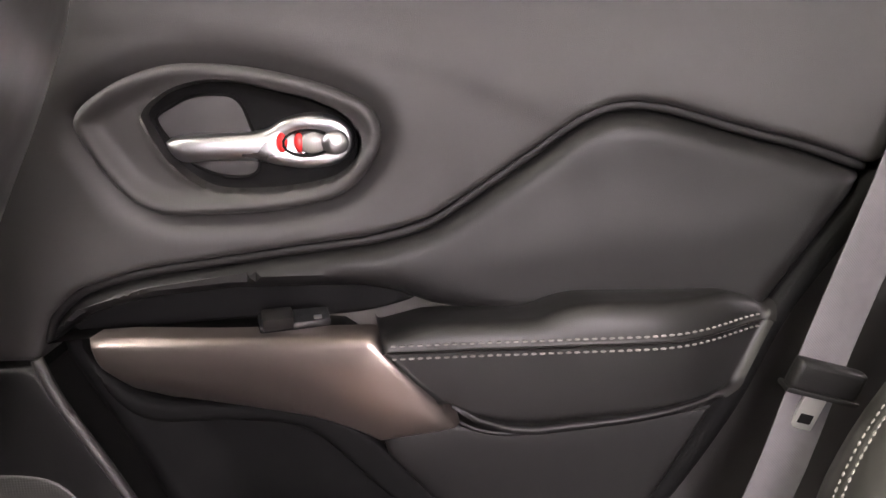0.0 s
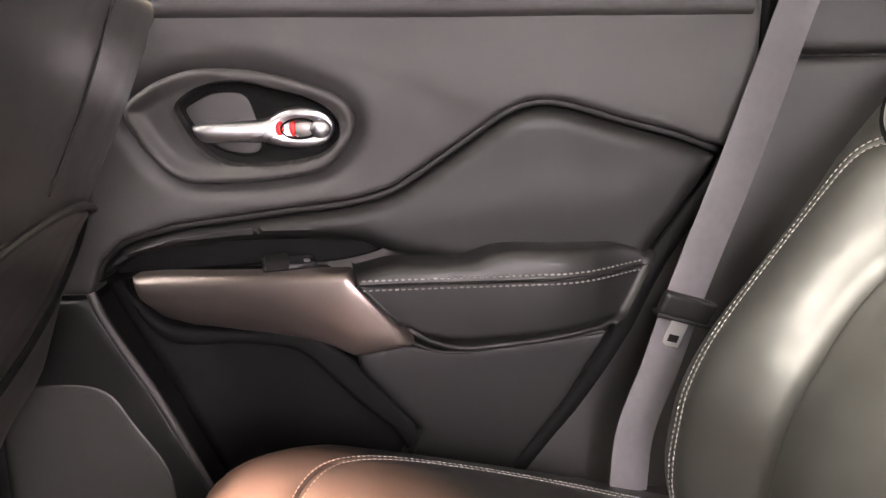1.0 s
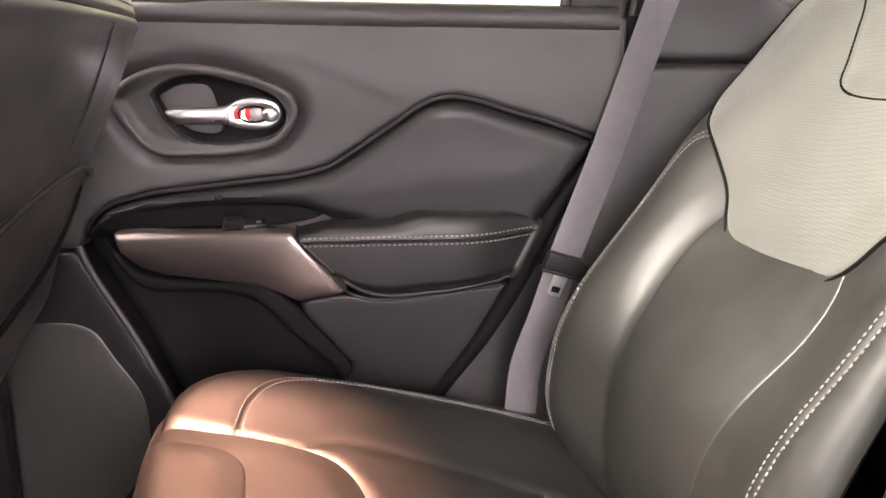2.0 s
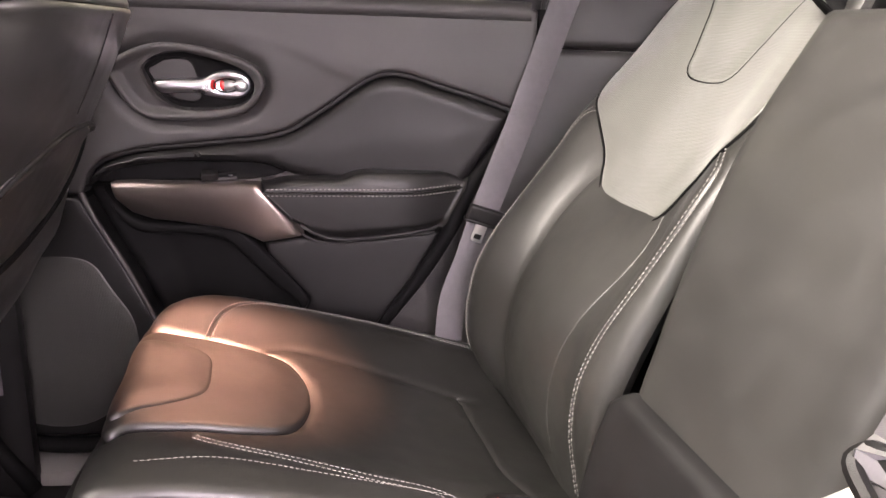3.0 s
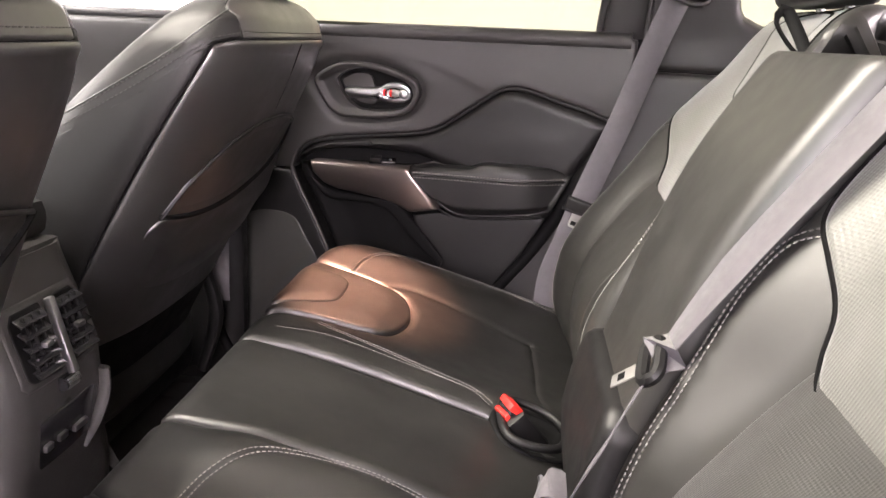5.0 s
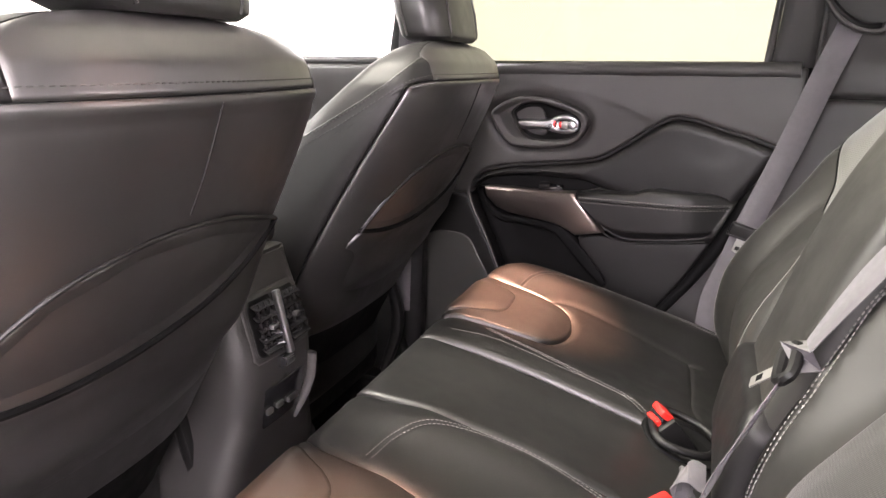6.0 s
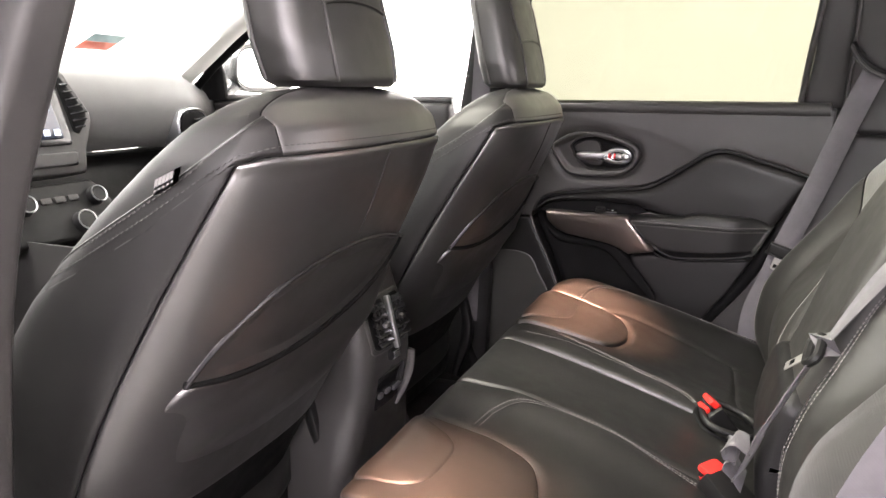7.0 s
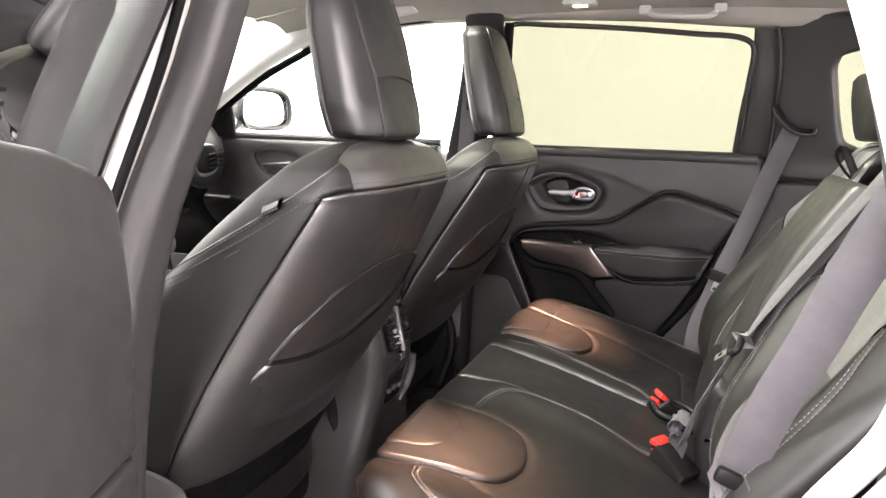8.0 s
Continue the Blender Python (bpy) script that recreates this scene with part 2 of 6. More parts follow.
def sheet(name, outline, place, mat, parent, label="", bulge=None, edge=0.006, step=0.012, skirt=0.012, seams=(), flip=False, smooth_outline=True):
    """A padded piece: an outline on the surface place(u, v), with rounded rim, seams pressed in and a skirt behind."""
    from mathutils.geometry import delaunay_2d_cdt
    rim = curve(outline, step * 0.8, True) if smooth_outline else even(np.vstack([outline, outline[:1]]), step * 0.8, True)
    area = 0.5 * np.sum(rim[:, 0] * np.roll(rim[:, 1], -1) - np.roll(rim[:, 0], -1) * rim[:, 1])
    if area < 0:
        rim = rim[::-1].copy()
    tang = np.roll(rim, -1, 0) - np.roll(rim, 1, 0)
    tang /= np.maximum(np.linalg.norm(tang, axis=1), 1e-9)[:, None]
    inn = np.stack([-tang[:, 1], tang[:, 0]], 1)
    extra = []
    for f in (0.25, 0.6, 1.0):
        ring = rim + inn * edge * f
        ring = ring[inside(ring, rim)]
        if len(ring):
            ring = ring[to_line(ring, rim, True) > edge * f * 0.9]
            extra.append(ring)
    lines = []
    for line, w, depth in seams:
        line = np.array(line, float)
        t2 = np.gradient(line, axis=0)
        t2 /= np.maximum(np.linalg.norm(t2, axis=1), 1e-9)[:, None]
        nn = np.stack([-t2[:, 1], t2[:, 0]], 1)
        for off in (0, -0.45 * w, 0.45 * w, -1.1 * w, 1.1 * w):
            q = line + nn * off
            q = q[inside(q, rim)]
            if len(q):
                q = q[to_line(q, rim, True) > edge * 0.5]
            if len(q):
                if extra:
                    q = q[::1]
                extra.append(q)
        lines.append((line, w, depth))
    lo, hi = rim.min(0), rim.max(0)
    gu, gv = np.meshgrid(np.arange(lo[0], hi[0], step), np.arange(lo[1], hi[1], step * 0.866))
    gu = gu + (np.arange(gu.shape[0]) % 2)[:, None] * step * 0.5
    grid = np.stack([gu.ravel(), gv.ravel()], 1)
    grid = grid[inside(grid, rim)]
    if len(grid):
        grid = grid[to_line(grid, rim, True) > edge + step * 0.35]
    for line, w, depth in lines:
        if len(grid):
            grid = grid[to_line(grid, line) > 1.1 * w + step * 0.3]
    pts = np.vstack([rim] + extra + ([grid] if len(grid) else []))
    n = len(rim)
    res = delaunay_2d_cdt([Vector(p) for p in pts], [(i, (i + 1) % n) for i in range(n)], [], 1, 1e-5)
    p2 = np.array([tuple(p) for p in res[0]])
    d = to_line(p2, rim, True)
    h = -rounded(d, edge)
    if bulge is not None:
        h = h + bulge(p2[:, 0], p2[:, 1], d)
    for line, w, depth in lines:
        h = h - depth * np.exp(-(to_line(p2, line) / (0.55 * w)) ** 2)
    nor = normals_of(place, p2[:, 0], p2[:, 1], flip)
    xyz = place(p2[:, 0], p2[:, 1]) + nor * h[:, None]
    bm = bmesh.new()
    vs = [bm.verts.new(p) for p in xyz]
    for f in res[2]:
        q = [vs[i] for i in f]
        a = np.cross(xyz[f[1]] - xyz[f[0]], xyz[f[2]] - xyz[f[0]])
        if a @ nor[f[0]] < 0:
            q.reverse()
        try:
            bm.faces.new(q)
        except ValueError:
            pass
    if skirt:
        bm.verts.index_update()
        edges = [e for e in bm.edges if len(e.link_faces) == 1]
        low = {}
        for e in edges:
            for v in e.verts:
                if v not in low:
                    low[v] = bm.verts.new(Vector(xyz[v.index]) - Vector(nor[v.index]) * skirt)
        for e in edges:
            a, b = e.link_loops[0].vert, e.link_loops[0].link_loop_next.vert
            bm.faces.new((b, a, low[a], low[b]))
    loose = [v for v in bm.verts if not v.link_faces]
    bmesh.ops.delete(bm, geom=loose, context="VERTS")
    return part(name, bm, mat, parent, label)


def grid_part(name, f, nu, nv, mat, parent, label="", edge=(0, 0, 0, 0), skirt=0.0, flip=False, closed_u=False, caps=False):
    """A curved piece f(s, t) over the unit square. edge: rounding radius at s=0, s=1, t=0, t=1."""
    crowd = lambda n, on: (lambda q: q + (0.5 - 0.5 * np.cos(math.pi * q) - q) * (0.85 if on else 0))(np.linspace(0, 1, n))
    s, t = np.meshgrid(crowd(nu, edge[0] or edge[1]), crowd(nv, edge[2] or edge[3]), indexing="ij")
    p = f(s, t)
    if any(edge):
        ds = np.linalg.norm(np.diff(p, axis=0), axis=2)
        cs = np.concatenate([np.zeros((1, nv)), np.cumsum(ds, 0)], 0)
        dt = np.linalg.norm(np.diff(p, axis=1), axis=2)
        ct = np.concatenate([np.zeros((nu, 1)), np.cumsum(dt, 1)], 1)
        n = np.cross(np.gradient(p, axis=0), np.gradient(p, axis=1))
        n /= np.maximum(np.linalg.norm(n, axis=2), 1e-12)[..., None]
        if flip:
            n = -n
        h = np.zeros((nu, nv))
        for r, dist in zip(edge, (cs, cs[-1:] - cs, ct, ct[:, -1:] - ct)):
            if r:
                h = np.minimum(h, -rounded(dist, r))
        p = p + n * h[..., None]
    bm = bmesh.new()
    vs = [[bm.verts.new(p[i, j]) for j in range(nv)] for i in range(nu - (1 if closed_u else 0))]
    m = len(vs)
    for i in range(m if closed_u else m - 1):
        for j in range(nv - 1):
            q = [vs[i][j], vs[(i + 1) % m][j], vs[(i + 1) % m][j + 1], vs[i][j + 1]]
            bm.faces.new(q[::-1] if flip else q)
    if caps:
        for j in (0, nv - 1):
            ring = [vs[i][j] for i in range(m)]
            bm.faces.new(ring)
    bmesh.ops.remove_doubles(bm, verts=bm.verts, dist=1e-5)
    if skirt:
        bmesh.ops.solidify(bm, geom=bm.faces[:], thickness=skirt)
    if caps:
        bmesh.ops.recalc_face_normals(bm, faces=bm.faces[:])
    return part(name, bm, mat, parent, label)


def add_box(bm, size, m, bevel=0.0, segments=2):
    made = bmesh.ops.create_cube(bm, size=1.0, matrix=m @ Matrix.Diagonal((*size, 1)))
    if bevel:
        edges = list({e for v in made["verts"] for e in v.link_edges})
        bmesh.ops.bevel(bm, geom=edges, offset=bevel, segments=segments, affect="EDGES", profile=0.6)


def box(name, size, m, mat, parent, bevel=0.003, label="", segments=2):
    bm = bmesh.new()
    add_box(bm, size, m, bevel, segments)
    return part(name, bm, mat, parent, label)


def rod(name, points, radius, mat, parent, label="", sides=10, step=0.01, closed=False, flat=1.0, smooth_line=True):
    """A tube along a line; radius may be a list along it."""
    line = curve(points, step, closed) if smooth_line else np.array(points, float)
    n = len(line)
    rad = np.interp(np.linspace(0, 1, n), np.linspace(0, 1, len(radius)), radius) if hasattr(radius, "__len__") else np.full(n, radius)
    bm = bmesh.new()
    up = Vector((0.123, 0.31, 0.94))
    rings = []
    for i, p in enumerate(line):
        a, b = (line[(i - 1) % n], line[(i + 1) % n]) if closed else (line[max(i - 1, 0)], line[min(i + 1, n - 1)])
        t = Vector(b - a).normalized()
        side = t.cross(up).normalized()
        up = side.cross(t).normalized()
        rings.append([bm.verts.new(Vector(p) + (side * math.cos(k * 2 * math.pi / sides) + up * math.sin(k * 2 * math.pi / sides) * flat) * rad[i]) for k in range(sides)])
    m = n if closed else n - 1
    for i in range(m):
        r0, r1 = rings[i], rings[(i + 1) % n]
        for k in range(sides):
            bm.faces.new((r0[k], r0[(k + 1) % sides], r1[(k + 1) % sides], r1[k]))
    if not closed:
        bm.faces.new(rings[0][::-1])
        bm.faces.new(rings[-1])
    bmesh.ops.recalc_face_normals(bm, faces=bm.faces[:])
    return part(name, bm, mat, parent, label)


def ribbon(name, points, across, width, thick, mat, parent, label="", step=0.012):
    """A flat band along a line; across: the width's direction at each given point."""
    k = len(points)
    line = curve(points, step)
    n = len(line)
    seg = np.concatenate([[0], np.cumsum(np.linalg.norm(np.diff(np.array(points, float), axis=0), axis=1))])
    q = np.linspace(0, seg[-1], n)
    ac = np.stack([np.interp(q, seg, np.array(across, float)[:, j]) for j in range(3)], 1)
    bm = bmesh.new()
    rings = []
    for i in range(n):
        t = Vector(line[min(i + 1, n - 1)] - line[max(i - 1, 0)]).normalized()
        a = Vector(ac[i])
        a = (a - t * a.dot(t)).normalized()
        nor = t.cross(a).normalized()
        p = Vector(line[i])
        w, h = width / 2, thick / 2
        rings.append([bm.verts.new(p + a * x * w + nor * z * h) for x, z in ((-1, -0.4), (-0.96, -1), (0.96, -1), (1, -0.4), (1, 0.4), (0.96, 1), (-0.96, 1), (-1, 0.4))])
    for i in range(n - 1):
        for j in range(8):
            bm.faces.new((rings[i][j], rings[i][(j + 1) % 8], rings[i + 1][(j + 1) % 8], rings[i + 1][j]))
    bm.faces.new(rings[0][::-1])
    bm.faces.new(rings[-1])
    bmesh.ops.recalc_face_normals(bm, faces=bm.faces[:])
    return part(name, bm, mat, parent, label)


def stitches(name, line, nor, parent, pitch=0.0058, length=0.0040, r=0.00065, mat=None, label=""):
    """Sewn stitches along a line of points with normals."""
    line, nor = np.array(line, float), np.array(nor, float)
    seg = np.concatenate([[0], np.cumsum(np.linalg.norm(np.diff(line, axis=0), axis=1))])
    count = int(seg[-1] / pitch)
    verts, faces = [], []
    for i in range(count):
        ends = []
        for s in (i * pitch, i * pitch + length):
            ends.append(np.array([np.interp(s, seg, line[:, k]) for k in range(3)]))
        nn = np.array([np.interp(i * pitch, seg, nor[:, k]) for k in range(3)])
        t = ends[1] - ends[0]
        t /= max(np.linalg.norm(t), 1e-9)
        b = np.cross(nn, t)
        o = len(verts)
        for e, sc in ((ends[0], 0.45), (ends[0] + t * length * 0.25, 1.0), (ends[1] - t * length * 0.25, 1.0), (ends[1], 0.45)):
            for x, z in ((-1, -0.6), (1, -0.6), (0.7, 0.8), (-0.7, 0.8)):
                verts.append(e + b * x * r * sc + nn * (z * r * sc + r * 0.3))
        for k in range(3):
            for j in range(4):
                faces.append((o + 4 * k + j, o + 4 * k + (j + 1) % 4, o + 4 * k + 4 + (j + 1) % 4, o + 4 * k + 4 + j))
        faces += [(o + 3, o + 2, o + 1, o), (o + 12, o + 13, o + 14, o + 15)]
    me = bpy.data.meshes.new(name)
    me.from_pydata(verts, [], faces)
    me.materials.append(mat or THREAD)
    ob = new(name, me)
    ob.parent = parent
    off = Vector((0, 0, 0))
    base = parent
    while base is not None:
        off -= base.location
        base = base.parent
    ob.location = off
    tagged(ob, label, kind="stuff")
    return ob


def sew(name, line2, place, parent, lift=0.0, bulge=None, flip=False, **kw):
    """Stitches along a line on the surface place(u, v)."""
    line2 = np.array(line2, float)
    u, v = line2[:, 0], line2[:, 1]
    nor = normals_of(place, u, v, flip)
    h = lift + (bulge(u, v, np.full(len(u), 1.0)) if bulge is not None else 0)
    pts = place(u, v) + nor * np.broadcast_to(h, (len(u),))[:, None]
    return stitches(name, pts, nor, parent, **kw)


def beside(line, off):
    """The same line moved sideways in its plane."""
    line = np.array(line, float)
    t = np.gradient(line, axis=0)
    t /= np.maximum(np.linalg.norm(t, axis=1), 1e-9)[:, None]
    return line + np.stack([-t[:, 1], t[:, 0]], 1) * off


def bars(parent, place_fn, rows, mat, name="writing"):
    """Unreadable writing as plain bars: rows of (u0, u1, v, height) on a flat piece."""
    for u0, u1, v, hgt in rows:
        bm = bmesh.new()
        q = [place_fn(a, b) for a, b in ((u0, v), (u1, v), (u1, v + hgt), (u0, v + hgt))]
        bm.faces.new([bm.verts.new(p) for p in q])
        part(name, bm, mat, parent, smooth=False)


# ---- the studio round the car ----
def slab(name, lo, hi, mat, label, category, kind="structure", bevel=0.0):
    c = [(a + b) / 2 for a, b in zip(lo, hi)]
    ob = box(name, [b - a for a, b in zip(lo, hi)], pose(*c), mat, None, bevel)
    return tagged(ob, label, category, kind=kind)


slab("ground", (-7, -6, -0.1), (7, 6, 0), STUDIO_FLOOR, "smooth grey painted studio floor under the car", "floor")
slab("backdrop_right", (-7, 5.0, 0), (7, 5.1, 4), BACKDROP, "plain white studio wall with its light given as glow", "wall")
slab("backdrop_front", (-6.1, -6, 0), (-6, 5.0, 4), BACKDROP_FRONT, "plain white studio wall with its light given as glow", "wall")
slab("glow_wall_left", (-6, -6.1, 1.0), (7, -6.0, 4), ADDED_GLOW, "unseen glowing wall added to light the cabin", "wall")
# unseen dark lower part, added so less light comes in low
slab("dark_wall_left", (-6, -6.1, 0), (7, -6.0, 1.0), STUDIO_FLOOR, "unseen grey lower wall added to cut low light", "wall")
slab("glow_wall_rear", (6.0, -6, 0), (6.1, 5.0, 4), ADDED_GLOW, "unseen glowing wall added to light the cabin", "wall")
slab("ceiling", (-7, -6.1, 4.0), (7, 5.1, 4.1), STUDIO_WALL, "plain white studio ceiling", "ceiling")


# ---- the car's shell ----
def sm(x, a, b):
    q = np.clip((x - a) / (b - a), 0, 1)
    return q * q * (3 - 2 * q)


# floor with its tunnel
def floor_fn(s, t):
    y = CY + (s - 0.5) * 1.42
    x = -1.75 + t * 3.25
    z = 0.40 + 0.12 * np.exp(-((y - CY) / 0.11) ** 4) * (1 - sm(x, -0.35, -0.15)) + 0.2 * sm(x, -0.1, 0.15) - 0.02 * np.exp(-((np.abs(y - CY) - 0.36) / 0.2) ** 4) + 0.02 * np.cos(9 * x)
    return np.stack([x, y, z], -1)


carpet = grid_part("floor", floor_fn, 60, 80, CARPET, None, skirt=0.02)
tagged(carpet, "black carpeted car floor with a low tunnel", "car floor", kind="structure")


# roof lining with the open sunroof panel
def roof_z(x, y):
    e = np.abs(y - CY)
    return 1.60 - 0.06 * sm(e, 0.45, 0.64) - 0.045 * sm(x, 0.0, 1.2) - 0.07 * sm(-x, 0.55, 1.1) + 0.015 * np.cos(1.4 * x)


roof = thing("roof_lining", "light grey cloth roof lining with a glass roof panel", "roof lining", kind="structure")


def roof_piece(x0, x1, y0, y1, name, edge):
    f = lambda s, t: np.stack([x0 + (x1 - x0) * s, y0 + (y1 - y0) * t, roof_z(x0 + (x1 - x0) * s, y0 + (y1 - y0) * t)], -1)
    return grid_part(name, f, 30, 30, HEADLINER, roof, edge=edge, skirt=0.015)


RX0, RX1, RY0, RY1 = -0.75, 0.55, CY - 0.36, CY + 0.36
roof_piece(-1.0, 1.5, RY1, CY + 0.63, "side_lining", (0, 0, 0.02, 0))
roof_piece(-1.0, 1.5, CY - 0.63, RY0, "side_lining", (0, 0, 0, 0.02))
roof_piece(-1.0, RX0, RY0, RY1, "front_lining", (0, 0.02, 0, 0))
roof_piece(RX1, 1.5, RY0, RY1, "rear_lining", (0.02, 0, 0, 0))
pane = box("glass_panel", (RX1 - RX0 + 0.06, RY1 - RY0 + 0.06, 0.005), pose((RX0 + RX1) / 2, CY, 1.645), GLASS_ROOF, roof, 0.0)
slab("roof_skin", (-0.95, CY - 0.66, 1.655), (RX0, CY + 0.66, 1.665), SILVER, "silver painted car roof", "roof", bevel=0.004)
slab("roof_skin", (RX1, CY - 0.66, 1.655), (1.5, CY + 0.66, 1.665), SILVER, "silver painted car roof", "roof", bevel=0.004)
for s in (-1, 1):
    a, b = sorted((CY + s * 0.36, CY + s * 0.66))
    slab("roof_skin", (RX0, a, 1.655), (RX1, b, 1.665), SILVER, "silver painted car roof", "roof", bevel=0.004)


def courtesy_light(side):
    y = CY + side * 0.53
    ob = thing("courtesy_light", "small lit warm courtesy lamp set in the roof lining", "lamp", "lamps over the doors", at=(-0.13, y, 1.56))
    box("housing", (0.085, 0.045, 0.012), pose(-0.13, y, 1.565), PILLAR_LIGHT, ob, 0.005)
    box("lens", (0.035, 0.022, 0.005), pose(-0.13, y, 1.5585), LENS, ob, 0.002, "glowing warm lens")


def grab_handle(side, x):
    y = CY + side * 0.545
    ob = thing("grab_handle", "light grey plastic grab handle on the roof rail", "handle", "grab handles", at=(x, y, 1.54))
    rod("grip", [(x - 0.085, y, 1.548), (x - 0.07, y - side * 0.012, 1.533), (x, y - side * 0.018, 1.527), (x + 0.07, y - side * 0.012, 1.529), (x + 0.085, y, 1.542)], 0.009, PILLAR_LIGHT, ob, flat=0.8)
    for k in (-0.088, 0.088):
        box("mount", (0.03, 0.03, 0.022), pose(x + k, y, 1.545), PILLAR_LIGHT, ob, 0.006)


for s in (-1, 1):
    courtesy_light(s)
    grab_handle(s, 0.12)


def pillar(name, points, widths, depths, mat, label, category="pillar trim", axis=(1, 0, 0), parent=None, sides=16, power=3.2):
    """A trim post: superellipse sections along a line; widths run along axis."""
    line = curve(points, 0.03)
    n = len(line)
    q = np.linspace(0, 1, n)
    w = np.interp(q, np.linspace(0, 1, len(widths)), widths)
    d = np.interp(q, np.linspace(0, 1, len(depths)), depths)
    ax = np.array(axis, float)
    up = np.array((0, 0, 1.0))
    bx = np.cross(up, ax)
    bx /= np.linalg.norm(bx)
    bm = bmesh.new()
    rings = []
    for i in range(n):
        ring = []
        for k in range(sides):
            a = 2 * math.pi * k / sides
            r = (abs(math.cos(a)) ** power + abs(math.sin(a)) ** power) ** (-1 / power)
            ring.append(bm.verts.new(line[i] + ax * w[i] * r * math.cos(a) + bx * d[i] * r * math.sin(a)))
        rings.append(ring)
    for i in range(n - 1):
        for k in range(sides):
            bm.faces.new((rings[i][k], rings[i][(k + 1) % sides], rings[i + 1][(k + 1) % sides], rings[i + 1][k]))
    bm.faces.new(rings[0][::-1])
    bm.faces.new(rings[-1])
    bmesh.ops.recalc_face_normals(bm, faces=bm.faces[:])
    ob = part(name, bm, mat, parent)
    return tagged(ob, label, "" if parent else category, kind="" if parent else "structure")


# right centre post: belt runs up it beside the front seat
bp = thing("pillar_right", "dark plastic centre post trim with a rubber door seal", "pillar trim", kind="structure")
pillar("post_trim", [(-0.54, 0.73, 0.40), (-0.52, 0.735, 0.75), (-0.475, 0.72, 1.15), (-0.42, 0.665, 1.40), (-0.40, 0.63, 1.56)], [0.09, 0.08, 0.065, 0.055, 0.055], [0.03, 0.03, 0.028, 0.02, 0.02], PLASTIC_DARK, "", parent=bp)
rod("door_seal", [(-0.45, 0.70, 0.42), (-0.50, 0.708, 0.52), (-0.505, 0.715, 0.64), (-0.47, 0.722, 0.80), (-0.415, 0.715, 1.0), (-0.375, 0.69, 1.19), (-0.345, 0.66, 1.35), (-0.33, 0.63, 1.53)], 0.013, RUBBER_AND_SHADE, bp)
box("belt_adjuster", (0.05, 0.02, 0.14), pose(-0.43, 0.655, 1.36, 0, 0, 0), PLASTIC_DARK, bp, 0.008)
ribbon("belt", [(-0.44, 0.645, 1.36), (-0.455, 0.66, 1.2), (-0.47, 0.675, 1.0), (-0.49, 0.685, 0.6)], [(1, 0.2, 0)] * 4, 0.045, 0.0015, WEBBING, bp)

# left centre post, nearest to the camera at the end
bl = thing("pillar_left", "grey plastic centre post trim with rubber seals and painted metal", "pillar trim", kind="structure")
LB = [(-0.490, -0.675, 0.38), (-0.475, -0.690, 0.70), (-0.450, -0.690, 0.90), (-0.415, -0.675, 1.10), (-0.342, -0.640, 1.32), (-0.285, -0.605, 1.55)]
pillar("post_trim", LB, [0.050, 0.036, 0.032, 0.029, 0.027, 0.026], [0.040, 0.036, 0.032, 0.028, 0.024, 0.022], PLASTIC, "dark grained inner trim", parent=bl, power=6.0, sides=28)
pillar("edge_trim", [(x - 0.040, y - 0.030, z) for x, y, z in LB], [0.020, 0.018, 0.017, 0.016, 0.015, 0.015], [0.022, 0.020, 0.020, 0.018, 0.016, 0.016], PILLAR_LIGHT, "satin grey edge strip", parent=bl, power=4.0, sides=24)
rod("inner_seal", [(x - 0.020, y - 0.040, z) for x, y, z in LB], 0.006, RUBBER_AND_SHADE, bl)
pillar("painted_post", [(x - 0.108, y - 0.062, z) for x, y, z in LB], [0.085, 0.082, 0.080, 0.074, 0.068, 0.06], [0.042, 0.04, 0.038, 0.034, 0.03, 0.03], SILVER, "silver painted metal", parent=bl, power=4.0)
rod("outer_seal", [(x - 0.056, y - 0.062, z) for x, y, z in LB], 0.0045, RUBBER_AND_SHADE, bl)

# front posts and windscreen
for s, nm in ((1, "right"), (-1, "left")):
    pillar("front_post_" + nm, [(-1.62, CY + s * 0.62, 1.175), (-1.50, CY + s * 0.61, 1.24), (-1.34, CY + s * 0.59, 1.322), (-1.20, CY + s * 0.575, 1.405), (-1.05, CY + s * 0.56, 1.482), (-0.86, CY + s * 0.55, 1.550), (-0.6, CY + s * 0.55, 1.59)],
           [0.055, 0.054, 0.050, 0.048, 0.045, 0.04, 0.035], [0.05, 0.048, 0.045, 0.04, 0.035, 0.03, 0.03], PILLAR_LIGHT, "light grey trim on the sloping windscreen post", axis=(-0.43, 0, 0.90))
shield = thing("windscreen", "clear sloping windscreen with a small inspection sticker", "windscreen", kind="structure")
grid_part("pane", lambda s, t: np.stack([-1.98 + 1.05 * t + 0.10 * (2 * s - 1) ** 2, CY + (s - 0.5) * (1.44 - 0.28 * t), 1.16 + 0.44 * t + 0.04 * t * (1 - t)], -1), 24, 16, GLASS_SHIELD, shield)
cowl = rod("cowl_panel", [(-1.93, CY - 0.66, 1.205), (-1.97, CY - 0.3, 1.235), (-1.98, CY + 0.1, 1.245), (-1.97, CY + 0.4, 1.235), (-1.93, CY + 0.66, 1.20)], 0.030, PILLAR_LIGHT, None, flat=0.5)
tagged(cowl, "grey plastic cowl at the foot of the windscreen", "cowl", kind="structure")
stick = thing("inspection_sticker", "small blue and red sticker on the windscreen", "sticker")
SB = pose(-1.470, 0.420, 1.347, 0, 64, 8)
